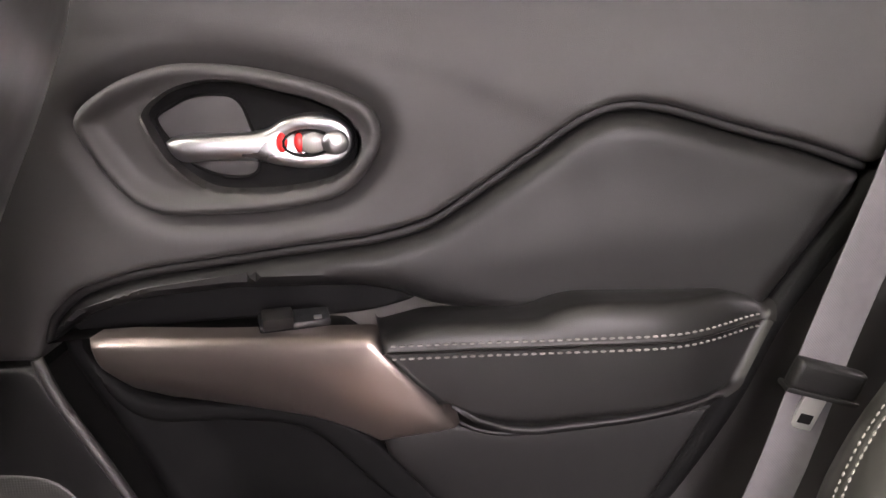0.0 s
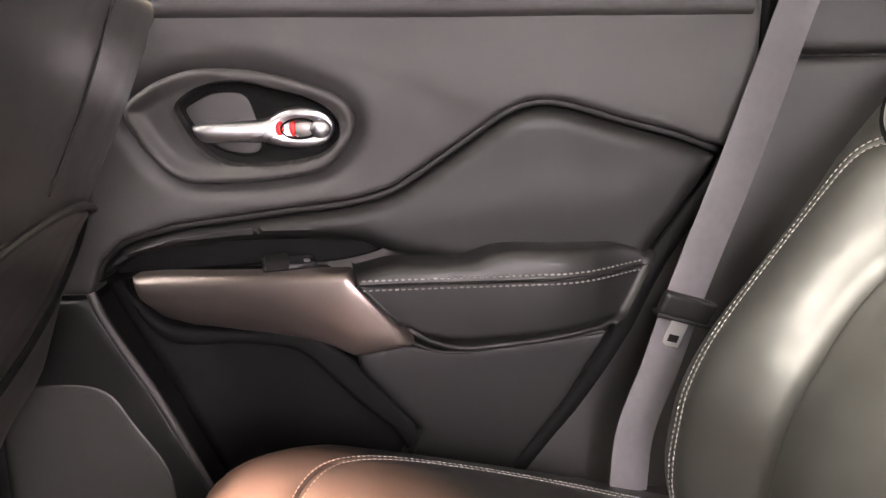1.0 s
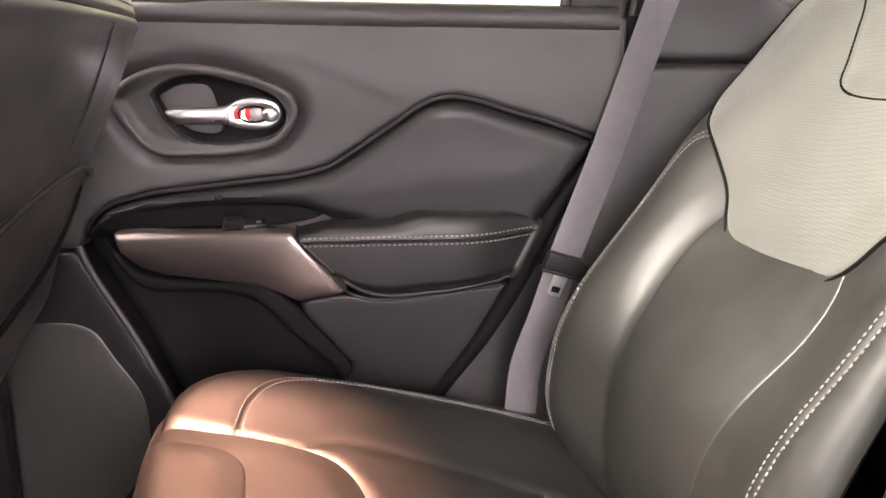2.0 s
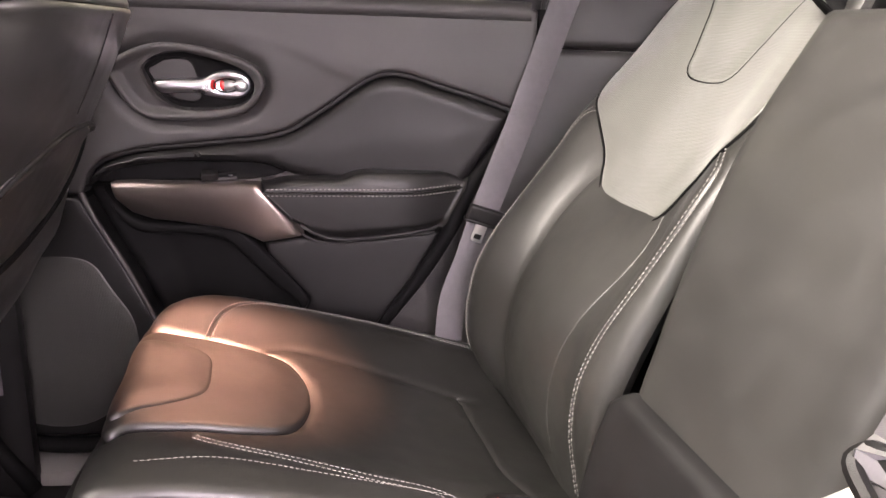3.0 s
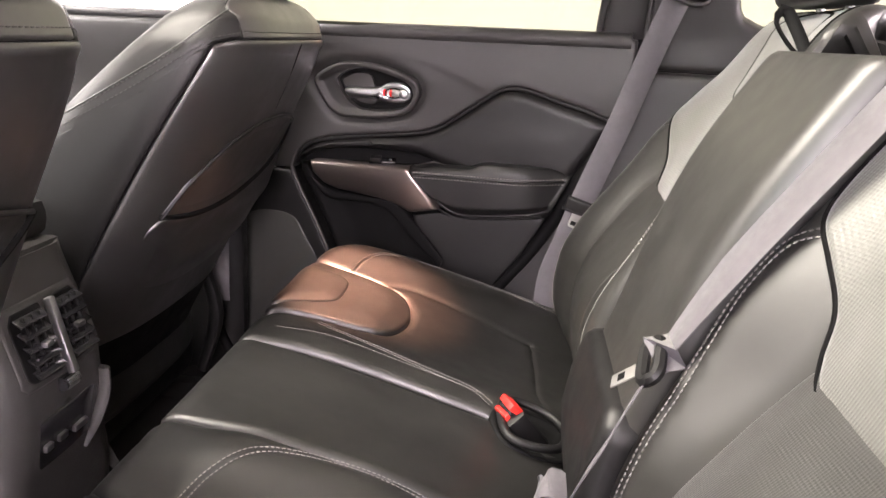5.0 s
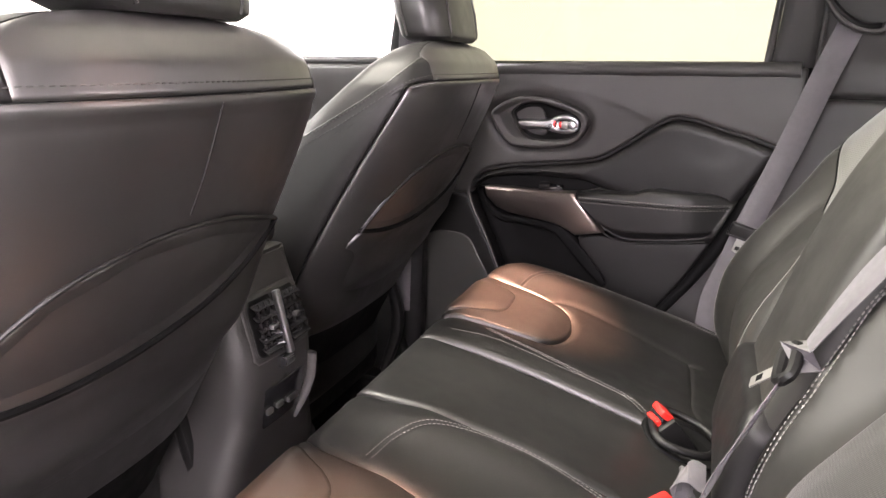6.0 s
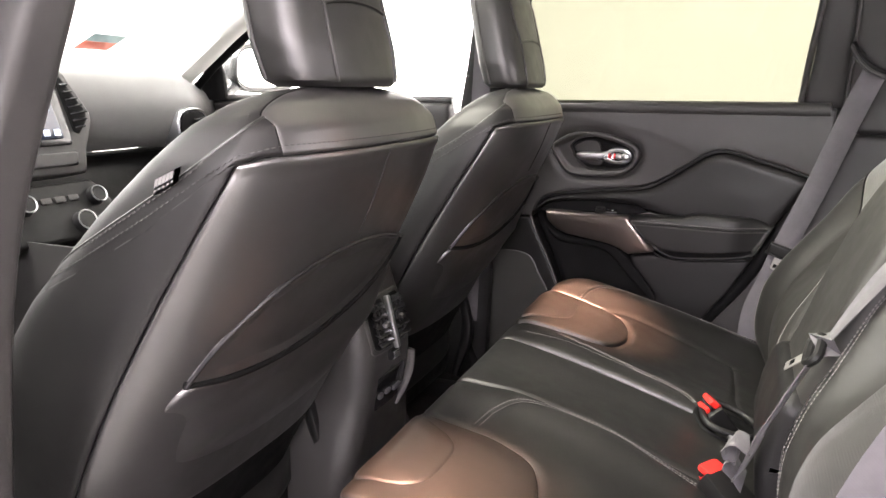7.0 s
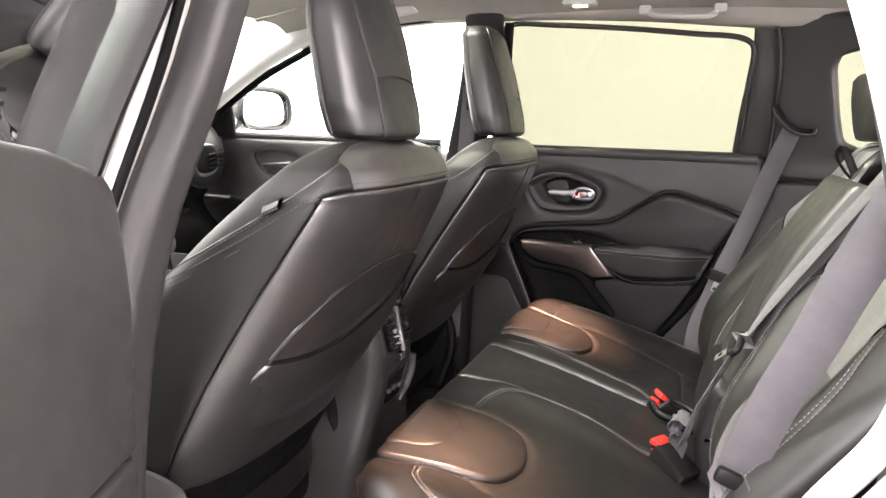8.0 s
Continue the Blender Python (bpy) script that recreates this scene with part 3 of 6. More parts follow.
box("sticker_sheet", (0.001, 0.125, 0.040), SB @ pose(0, 0, 0.021), STICKER_BLUE, stick, 0)
box("sticker_band", (0.0012, 0.125, 0.042), SB @ pose(0, 0, -0.0205), STICKER_RED, stick, 0, "red printed band")


# ---- right rear door ----
def door_y(x, z):
    return 0.728 - 0.135 * x - 0.006 * sm(z, 1.0, 1.1) + 0.006 * sm(z, 1.10, 1.20) + 0.004 * np.cos(7 * x)


def door_place(u, v):
    return np.stack([u, door_y(u, v), v], -1)


HUMP = [(-0.340, 0.903), (-0.333, 0.922), (-0.310, 0.943), (-0.260, 0.958), (-0.190, 0.967), (-0.132, 0.974), (-0.073, 0.981), (-0.032, 0.992), (0.004, 1.014),
        (0.045, 1.042), (0.086, 1.071), (0.109, 1.081), (0.129, 1.083), (0.155, 1.079), (0.208, 1.063), (0.263, 1.048), (0.315, 1.030)]
REAR_EDGE = [(0.345, 1.185), (0.343, 1.127), (0.335, 1.070), (0.315, 1.017), (0.249, 0.916), (0.210, 0.829), (0.162, 0.748), (0.121, 0.692), (0.05, 0.59)]
door = thing("door_1", "closed rear door with black padded trim, pewter pull handle and storage pocket", "car door", kind="structure", at=(0, 0.74, 0.9))

# upper trim, with the pressed dish round the release handle
BEZ = [(-0.288, 1.080), (-0.265, 1.101), (-0.226, 1.116), (-0.193, 1.118), (-0.150, 1.113), (-0.102, 1.099), (-0.077, 1.085), (-0.069, 1.065), (-0.077, 1.043), (-0.097, 1.023),
       (-0.140, 1.012), (-0.197, 1.009), (-0.236, 1.011), (-0.257, 1.023), (-0.280, 1.056)]
BEZ_LINE = curve(BEZ, 0.006, True)
hump_line = curve(HUMP, 0.008)


def upper_bulge(u, v, d):
    p = np.stack([u, v], 1)
    db = to_line(p, BEZ_LINE, True)
    ins = inside(p, BEZ_LINE)
    h = np.where(ins, -0.03, -0.013 * np.exp(-(db / 0.011) ** 2))
    crease = curve([(-0.20, 1.150), (-0.05, 1.124), (0.07, 1.077)], 0.01)
    below = (v < np.interp(u, crease[:, 0], crease[:, 1])) & (u < 0.07)
    h = h - 0.002 * sm(np.where(below, to_line(p, crease), 0), 0, 0.01)
    return h


up_out = [(-0.46, 1.188), (-0.40, 1.189)] + [(x, 1.190) for x in (-0.3, -0.2, -0.1, 0.0, 0.1, 0.2, 0.28)] + REAR_EDGE[:3] + [(0.322, 1.036)] + [(x, z + 0.004) for x, z in HUMP[::-1]] + [(-0.347, 0.888), (-0.402, 0.888), (-0.415, 0.93), (-0.445, 1.03)]
sheet("upper_trim", up_out, door_place, PLASTIC, door, "dark grained plastic upper trim", bulge=upper_bulge, edge=0.007, step=0.008, flip=True * 0, skirt=0.03, smooth_outline=False,
      seams=[(np.vstack([BEZ_LINE, BEZ_LINE[:1]]), 0.004, 0.0)])
# sill roll along the window
rod("window_sill", [(x, door_y(x, 1.19) + 0.010, 1.180) for x in (-0.47, -0.3, -0.1, 0.1, 0.26, 0.335)], 0.0168, PLASTIC, door, flat=1.0)
rod("window_seal", [(x, door_y(x, 1.19) + 0.038, 1.186) for x in (-0.47, -0.3, -0.1, 0.1, 0.28)], 0.011, RUBBER_AND_SHADE, door)
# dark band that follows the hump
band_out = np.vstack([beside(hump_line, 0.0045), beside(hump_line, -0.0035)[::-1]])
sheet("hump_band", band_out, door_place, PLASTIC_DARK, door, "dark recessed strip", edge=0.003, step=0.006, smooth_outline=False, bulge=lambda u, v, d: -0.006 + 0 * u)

# padded insert under the band
ins_out = [(x, z - 0.003) for x, z in HUMP] + [(0.308, 1.008), (0.249, 0.920), (0.240, 0.906), (0.22, 0.900), (0.05, 0.905), (-0.030, 0.924), (-0.060, 0.936), (-0.088, 0.941), (-0.190, 0.942), (-0.26, 0.936), (-0.302, 0.926), (-0.328, 0.910)]


def insert_bulge(u, v, d):
    return -0.009 + 0.009 * sm(d, 0, 0.014) + 0.004 * sm(d, 0.0, 0.09)


sheet("insert_panel", ins_out, door_place, LEATHER_SIDE, door, "black padded vinyl insert", edge=0.008, step=0.009, smooth_outline=False, bulge=insert_bulge, skirt=0.034)

# armrest: pad on top, apron below
def arm_place(off):
    return lambda u, v: np.stack([u, door_y(u, v) - off, v], -1)


def arm_top(x):
    return np.interp(x, [-0.08, -0.036, 0.045, 0.068, 0.085, 0.20, 0.232, 0.245], [0.914, 0.925, 0.926, 0.935, 0.938, 0.936, 0.928, 0.914])


def arm_seam(x):
    return np.interp(x, [-0.08, 0.06, 0.15, 0.24], [0.9065, 0.908, 0.909, 0.9105])


def arm_out(x):
    """How far the armrest stands out from the door."""
    return 0.052 * (1 - 0.94 * sm(x, 0.10, 0.256) ** 1.8)


def arm_fn(s, t):
    x = -0.074 + s * 0.316
    zt, zs, o = arm_top(x), arm_seam(x), arm_out(x)
    a = 0.5 * math.pi * np.clip((t - 0.45) / 0.55, 0, 1)
    rise = np.maximum(zt - zs, 0.006)
    off = -0.012 + (o - 0.014 + 0.012) * np.minimum(t / 0.45, 1) + 0.014 * np.sin(a)
    return np.stack([x, door_y(x, 0.92) - off, zt - rise * (1 - np.cos(a)) - 0.004 * (1 - np.minimum(t / 0.3, 1)) ** 2], -1)


def apron_fn(s, t):
    zb = np.interp(s, [0, 0.10, 0.20, 0.30, 0.6, 0.93, 1.0], [0.852, 0.834, 0.826, 0.824, 0.831, 0.842, 0.848])
    x0 = -0.072 + 0.047 * t + 0.010 * t ** 2
    x1 = 0.242 - 0.040 * t
    x = x0 + (x1 - x0) * s
    zs = arm_seam(x) - 0.0005
    off = arm_out(x) * (1 - 0.10 * t ** 2 - 0.42 * sm(t, 0.72, 1.0))
    return np.stack([x, door_y(x, 0.9) - off, zs + (zb - zs) * t], -1)


grid_part("armrest_pad", arm_fn, 56, 30, LEATHER_SIDE, door, "black stitched armrest top", edge=(0.006, 0.010, 0, 0.0022))
grid_part("armrest_apron", apron_fn, 56, 34, LEATHER_SIDE, door, "black vinyl apron", edge=(0.004, 0.008, 0.0022, 0.006))
for dz, lift in ((0.0048, 0.0008), (-0.0052, 0.0010)):
    xs = np.linspace(-0.068, 0.236, 70)
    a = 0.5 * math.pi - (0.30 if dz > 0 else 0.0)
    line = np.stack([xs, door_y(xs, 0.92) - arm_out(xs) + 0.014 * (1 - math.sin(a)) - lift, arm_seam(xs) + dz], 1)
    stitches("stitching", line, np.tile((0, -1.0, 0.25), (70, 1)), door, pitch=0.0066, length=0.0042, r=0.0009)
rod("apron_lip", [(x, door_y(x, 0.82) - 0.014, z - 0.004) for x, z in [(-0.024, 0.842), (-0.006, 0.829), (0.015, 0.822), (0.037, 0.820), (0.091, 0.826), (0.160, 0.835), (0.195, 0.841)]], 0.0022, PLASTIC_LOWER_SHADED, door)

# pewter pull handle
TRIM = [(-0.303, 0.911), (-0.276, 0.9135), (-0.191, 0.915), (-0.082, 0.918), (-0.076, 0.913), (-0.0125, 0.832), (-0.047, 0.825), (-0.077, 0.818), (-0.098, 0.829), (-0.120, 0.836), (-0.144, 0.839), (-0.197, 0.840), (-0.249, 0.842), (-0.278, 0.856), (-0.298, 0.884)]


def trim_place(u, v):
    """Face of the pull handle: upright at its rear end, rolling under towards the front."""
    k = 0.8 + 2.8 * sm(-u, 0.08, 0.26)
    roll = k * np.maximum(0.898 - v, 0) ** 1.5
    return np.stack([u, 0.690 - 0.225 * (np.minimum(u, -0.03) + 0.06) + 0.006 * sm(-u, 0.19, 0.31) + roll, v], -1)


sheet("pull_handle", TRIM, trim_place, PEWTER, door, "satin pewter metallic pull handle", edge=0.009, step=0.007, smooth_outline=False, skirt=0.020, bulge=lambda u, v, d: 0.002 * sm(d, 0, 0.03))
# ledge behind the pull handle with the window switch, its recess shade painted black
sheet("switch_ledge", [(-0.330, 0.906), (-0.2, 0.908), (-0.078, 0.912), (-0.034, 0.926), (-0.062, 0.9375), (-0.088, 0.942), (-0.190, 0.943), (-0.26, 0.937), (-0.302, 0.927)], lambda u, v: np.stack([u, door_y(u, v) + 0.034 + 0.1 * (v - 0.905), v], -1), RUBBER_AND_SHADE, door, edge=0.003, step=0.01)
sw = box("window_switch", (0.056, 0.022, 0.008), pose(-0.140, door_y(-0.14, 0.92) - 0.012, 0.922, 12, 0, 8), GLOSS_BLACK, door, 0.003, "black window switch")
box("switch_key", (0.024, 0.016, 0.012), pose(-0.152, door_y(-0.14, 0.92) - 0.023, 0.927, 20, 0, 8), PLASTIC_DARK, sw, 0.003)
box("switch_icon", (0.006, 0.004, 0.001), pose(-0.121, door_y(-0.14, 0.92) - 0.026, 0.9276, 20, 0, 8), SATIN, sw, 0)

# lower trim and the storage pocket
low_out = [(-0.02, 0.822), (0.026, 0.815), (0.064, 0.816), (0.13, 0.824), (0.207, 0.834), (0.160, 0.748), (0.121, 0.692), (0.05, 0.59), (-0.03, 0.52), (-0.05, 0.62), (-0.005, 0.715), (-0.032, 0.748), (-0.069, 0.791), (-0.075, 0.812)]
sheet("lower_trim", low_out, arm_place(0.004), PLASTIC_LOWER_SHADED, door, "dark plastic lower trim with shade in its colour", edge=0.006, step=0.012, smooth_outline=False, skirt=0.07)
# the pocket's black stands in for the shade under the handle
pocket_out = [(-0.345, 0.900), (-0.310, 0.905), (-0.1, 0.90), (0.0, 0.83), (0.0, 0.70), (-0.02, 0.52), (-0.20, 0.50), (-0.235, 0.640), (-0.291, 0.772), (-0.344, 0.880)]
sheet("storage_pocket", pocket_out, arm_place(-0.055), RUBBER_AND_SHADE, door, "deep storage pocket with its shade painted black", edge=0.02, step=0.014, smooth_outline=False, skirt=-0.05, bulge=lambda u, v, d: 0.016 * (1 - sm(d, 0, 0.07)))
# band along the pocket's inner wall, coloured black for its deep shade
lipA = curve([(-0.318, 0.902), (-0.297, 0.868), (-0.272, 0.848), (-0.20, 0.840), (-0.128, 0.836), (-0.098, 0.817), (-0.069, 0.790), (-0.032, 0.748), (-0.005, 0.712), (0.02, 0.66)], 0.01)
lipB = curve([(-0.318, 0.890), (-0.300, 0.850), (-0.272, 0.826), (-0.20, 0.822), (-0.140, 0.812), (-0.112, 0.788), (-0.085, 0.758), (-0.055, 0.728), (-0.03, 0.705), (-0.01, 0.66)], 0.01)
sheet("pocket_rim", np.vstack([lipA, lipB[::-1]]), arm_place(-0.012), RUBBER_AND_SHADE, door, "rim of the storage pocket with its shade painted black", edge=0.008, step=0.009, smooth_outline=False, skirt=0.035)
rod("pocket_edge", [(-0.346, door_y(-0.346, 0.89) - 0.003, 0.893), (-0.335, door_y(-0.33, 0.86) - 0.004, 0.862), (-0.291, door_y(-0.29, 0.77) - 0.004, 0.772), (-0.246, door_y(-0.246, 0.66) - 0.004, 0.664), (-0.20, door_y(-0.2, 0.55), 0.55)], 0.005, PLASTIC, door)
# front part with the loudspeaker cover
spk_out = [(-0.352, 0.884), (-0.402, 0.884), (-0.437, 0.815), (-0.480, 0.735), (-0.508, 0.650), (-0.524, 0.560), (-0.516, 0.508), (-0.492, 0.480), (-0.455, 0.468), (-0.40, 0.470), (-0.21, 0.470), (-0.205, 0.55), (-0.250, 0.664), (-0.296, 0.772)]
sheet("speaker_panel", spk_out, door_place, PLASTIC_LOWER_SHADED, door, "dark plastic front lower panel with shade in its colour", edge=0.005, step=0.014, smooth_outline=False, skirt=0.05)
rod("front_seal", [(x - 0.012, door_y(x, z) + 0.004, z) for x, z in ((-0.398, 0.93), (-0.402, 0.884), (-0.437, 0.815), (-0.480, 0.735), (-0.508, 0.650), (-0.524, 0.560), (-0.518, 0.505), (-0.492, 0.470), (-0.44, 0.452), (-0.30, 0.450))], 0.014, RUBBER_AND_SHADE, door)
spk = [(-0.468, 0.760), (-0.440, 0.784), (-0.368, 0.788), (-0.342, 0.777), (-0.319, 0.738), (-0.286, 0.670), (-0.30, 0.56), (-0.38, 0.49), (-0.485, 0.505), (-0.505, 0.60)]
sheet("speaker_cover", spk, arm_place(0.0015), PERFORATED_DARK, door, "black perforated loudspeaker cover", edge=0.003, step=0.012, skirt=0.008)

# release handle in its cup
handle = new("release_handle")
handle.parent = door
handle.location = -door.location
CUP = [(-0.243, 1.083), (-0.234, 1.094), (-0.216, 1.104), (-0.186, 1.109), (-0.149, 1.102), (-0.112, 1.091), (-0.092, 1.080), (-0.081, 1.063), (-0.084, 1.046), (-0.099, 1.032), (-0.125, 1.025), (-0.164, 1.022), (-0.198, 1.025), (-0.215, 1.035), (-0.228, 1.049), (-0.238, 1.068)]
cup_line = curve(CUP, 0.005, True)


def bezel_bulge(u, v, d):
    p = np.stack([u, v], 1)
    dc = to_line(p, cup_line, True)
    ins = inside(p, cup_line)
    ridge = 0.0022 * np.exp(-((d - 0.006) / 0.0045) ** 2)
    return ridge - 0.007 * sm(d, 0.006, 0.020) - np.where(ins, 0.034 * sm(dc, 0.0, 0.0035), 0.002 * np.exp(-(dc / 0.003) ** 2) * -1)


BEZ_OUT = [(-0.178 + (x + 0.178) * 1.03, 1.063 + (z - 1.063) * 1.05) for x, z in BEZ]
sheet("bezel", BEZ_OUT, arm_place(0.003), PLASTIC, handle, "dark oval cup", bulge=bezel_bulge, edge=0.004, step=0.0036, skirt=0.015, seams=[(np.vstack([cup_line, cup_line[:1]]), 0.004, 0.0)])
pad_out = [(-0.234, 1.081), (-0.222, 1.0895), (-0.208, 1.096), (-0.192, 1.098), (-0.176, 1.096), (-0.169, 1.089), (-0.164, 1.074), (-0.160, 1.060), (-0.160, 1.040), (-0.168, 1.034), (-0.193, 1.036), (-0.210, 1.045), (-0.227, 1.065)]
# flat black sheet that paints the shade inside the cup
sheet("cup_shade", CUP, arm_place(-0.020), RUBBER_AND_SHADE, handle, "black sheet painted for the shade in the cup", edge=0.003, step=0.006, skirt=-0.012, bulge=lambda u, v, d: 0.006 * (1 - sm(d, 0, 0.008)))
sheet("cup_pad", pad_out, arm_place(-0.0155), PLASTIC, handle, edge=0.002, step=0.006, skirt=0.004)
# black line painted for the inner shade round the pad
rod("pad_shade", [(x, door_y(x, z) + 0.0150, z) for x, z in pad_out], 0.0013, RUBBER_AND_SHADE, handle, closed=True, step=0.004)
LEV = [(-0.227, 1.063), (-0.215, 1.067), (-0.18, 1.068), (-0.154, 1.070), (-0.139, 1.078), (-0.119, 1.082), (-0.100, 1.079), (-0.089, 1.071), (-0.086, 1.062), (-0.089, 1.050), (-0.100, 1.042), (-0.122, 1.039), (-0.144, 1.042), (-0.158, 1.046), (-0.19, 1.048), (-0.219, 1.049)]


def lever_bulge(u, v, d):
    rec = np.exp(-(((u + 0.116) / 0.026) ** 4 + ((v - 1.0605) / 0.011) ** 4))
    return 0.003 * sm(d, 0, 0.008) + 0.006 * sm(-u, 0.12, 0.22) - 0.004 * rec


sheet("lever", LEV, arm_place(-0.010), SATIN, handle, "satin chrome release lever", bulge=lever_bulge, edge=0.0032, step=0.0035, skirt=0.009)
lock = part("lock_slider", (lambda bm: (bmesh.ops.create_uvsphere(bm, u_segments=20, v_segments=10, radius=1, matrix=pose(-0.100, door_y(-0.1, 1.06) + 0.004, 1.0600) @ Matrix.Diagonal((0.0105, 0.005, 0.0095, 1))), bm)[1])(bmesh.new()), SATIN, handle, "chrome lock slider")
part("lock_pad", (lambda bm: (bmesh.ops.create_uvsphere(bm, u_segments=20, v_segments=10, radius=1, matrix=pose(-0.117, door_y(-0.117, 1.06) + 0.0065, 1.0600) @ Matrix.Diagonal((0.011, 0.004, 0.0085, 1))), bm)[1])(bmesh.new()), SILVER, handle)
for x, w in ((-0.1405, 0.0085), (-0.1275, 0.0075)):
    part("lock_mark", (lambda bm: (bmesh.ops.create_uvsphere(bm, u_segments=16, v_segments=8, radius=1, matrix=pose(x, door_y(x, 1.06) + 0.0052, 1.0605) @ Matrix.Diagonal((w / 2, 0.0035, 0.0078, 1))), bm)[1])(bmesh.new()), RED_MARK, handle, "red lock mark")
rod("lock_ring", [(-0.121 + 0.0185 * math.cos(k * math.pi / 12), door_y(-0.121, 1.06) + 0.0035, 1.0602 + 0.0098 * math.sin(k * math.pi / 12)) for k in range(24)], 0.0011, RUBBER_AND_SHADE, handle, closed=True, step=0.004)

# door window: frame round the tinted pane
def win_y(z):
    return 0.735 - 0.27 * (z - 1.19)


frame_pts = [(-0.385, 1.19), (-0.372, 1.35), (-0.352, 1.500), (-0.33, 1.520), (-0.2, 1.518), (0.0, 1.505), (0.15, 1.491), (0.268, 1.478), (0.290, 1.460), (0.289, 1.38), (0.281, 1.30), (0.273, 1.19)]
win = new("window_1")
win.parent = door
win.location = -door.location
rod("window_frame", [(x + (-0.003 if x < 0 and z < 1.5 else 0.003 if x > 0.27 else 0), win_y(z) - 0.01, z + (0.003 if z > 1.43 else 0)) for x, z in frame_pts], 0.007, PLASTIC, win, flat=0.9)
pane = grid_part("pane", lambda s, t: np.stack([-0.40 + 0.74 * s, win_y(1.19 + 0.36 * t) + 0.018, 1.19 + 0.36 * t], -1), 6, 8, GLASS_TINT, win)
pane.visible_shadow = False
pillar("rear_frame", [(0.322, win_y(1.18) - 0.006, 1.17), (0.331, win_y(1.30) - 0.006, 1.30), (0.334, win_y(1.4) - 0.006, 1.42), (0.330, win_y(1.47), 1.51)], [0.042, 0.040, 0.038, 0.038], [0.016, 0.016, 0.014, 0.012], PLASTIC, "dark plastic window frame", parent=win)
# seal down the door's rear edge
rod("rear_seal", [(x + 0.014, door_y(x, z) + 0.016, z) for x, z in REAR_EDGE], 0.014, RUBBER_AND_SHADE, door)

rail = rod("roof_rail_right", [(-0.95, 0.645, 1.565), (-0.35, 0.648, 1.572), (0.0, 0.648, 1.562), (0.35, 0.640, 1.535), (0.9, 0.63, 1.51)], 0.034, HEADLINER, None)
tagged(rail, "light grey cloth roof rail over the doors", "roof rail", kind="structure")

# ---- right side: quarter trim behind the door ----
quarter = thing("quarter_right", "dark plastic quarter panel trim behind the door", "panel trim", kind="structure")


def quarter_place(u, v):
    return np.stack([u, 0.715 - 0.06 * sm(u, 0.3, 0.6) - 0.26 * np.maximum(v - 1.19, 0) + 0.02 * sm(-v, -0.9, -0.7), v], -1)


slab("quarter_backing", (0.33, 0.785, 0.40), (1.45, 0.80, 1.19), PLASTIC_DARK, "dark inner body side", "panel trim")
sheet("lower_quarter", [(0.345, 1.127), (0.9, 1.127), (1.3, 1.127), (1.3, 0.55), (0.08, 0.55), (0.135, 0.69), (0.178, 0.748), (0.225, 0.829), (0.263, 0.916), (0.328, 1.017)], quarter_place, PLASTIC, quarter, edge=0.012, step=0.03, smooth_outline=False, skirt=0.05)
sheet("upper_quarter", [(0.362, 1.130), (0.9, 1.130), (0.9, 1.20), (0.56, 1.205), (0.515, 1.225), (0.495, 1.30), (0.475, 1.40), (0.482, 1.432), (0.52, 1.442), (0.9, 1.43), (0.9, 1.53), (0.32, 1.53), (0.352, 1.48), (0.358, 1.35), (0.357, 1.2)], quarter_place, PLASTIC, quarter, edge=0.014, step=0.02, smooth_outline=False, skirt=0.03)
rod("quarter_edge", [(0.358, quarter_place(np.array([0.35]), np.array([1.16]))[0][1] - 0.002, 1.14), (0.362, 0.68, 1.30), (0.357, 0.645, 1.44), (0.34, 0.625, 1.52)], 0.004, PLASTIC, quarter)
qp = grid_part("quarter_pane", lambda s, t: np.stack([0.45 + 0.6 * s, 0.715 - 0.26 * (0.28 * t), 1.18 + 0.28 * t], -1), 4, 4, GLASS_TINT, quarter)
qp.visible_shadow = False

# ---- outer side walls, tail and sills ----
for s, nm in ((1, "right"), (-1, "left")):
    slab("side_wall_" + nm, (0.42, min(CY + s * 0.80, CY + s * 0.86), 0.35), (1.5, max(CY + s * 0.80, CY + s * 0.86), 1.20), SILVER, "silver painted rear body side", "car body", bevel=0.01)
    slab("sill_" + nm, (-1.75, min(CY + s * 0.69, CY + s * 0.84), 0.30), (0.42, max(CY + s * 0.69, CY + s * 0.84), 0.43), SILVER, "painted door sill with scuffed metal", "sill", bevel=0.015)
slab("side_wall_front", (-1.75, CY + 0.80, 0.43), (-0.56, CY + 0.86, 1.16), SILVER, "silver painted front door skin", "car body", bevel=0.01)
slab("door_skin", (-0.56, CY + 0.80, 0.43), (0.42, CY + 0.86, 1.16), SILVER, "silver painted rear door skin", "car body", bevel=0.01)
slab("tail_wall", (1.45, CY - 0.78, 0.40), (1.52, CY + 0.78, 1.20), PLASTIC_DARK, "dark plastic tailgate trim", "tailgate", bevel=0.02)
slab("bulkhead", (-2.05, CY - 0.76, 0.40), (-1.98, CY + 0.76, 1.17), PLASTIC_DARK, "dark front bulkhead", "bulkhead", bevel=0.02)


# ---- rear bench ----


def front_outline(u):
    """Front edge of the bench in plan, by the distance from its middle."""
    e = np.abs(u - CY)
    return -0.242 + 0.12 * sm(e, 0.46, 0.67) ** 1.6


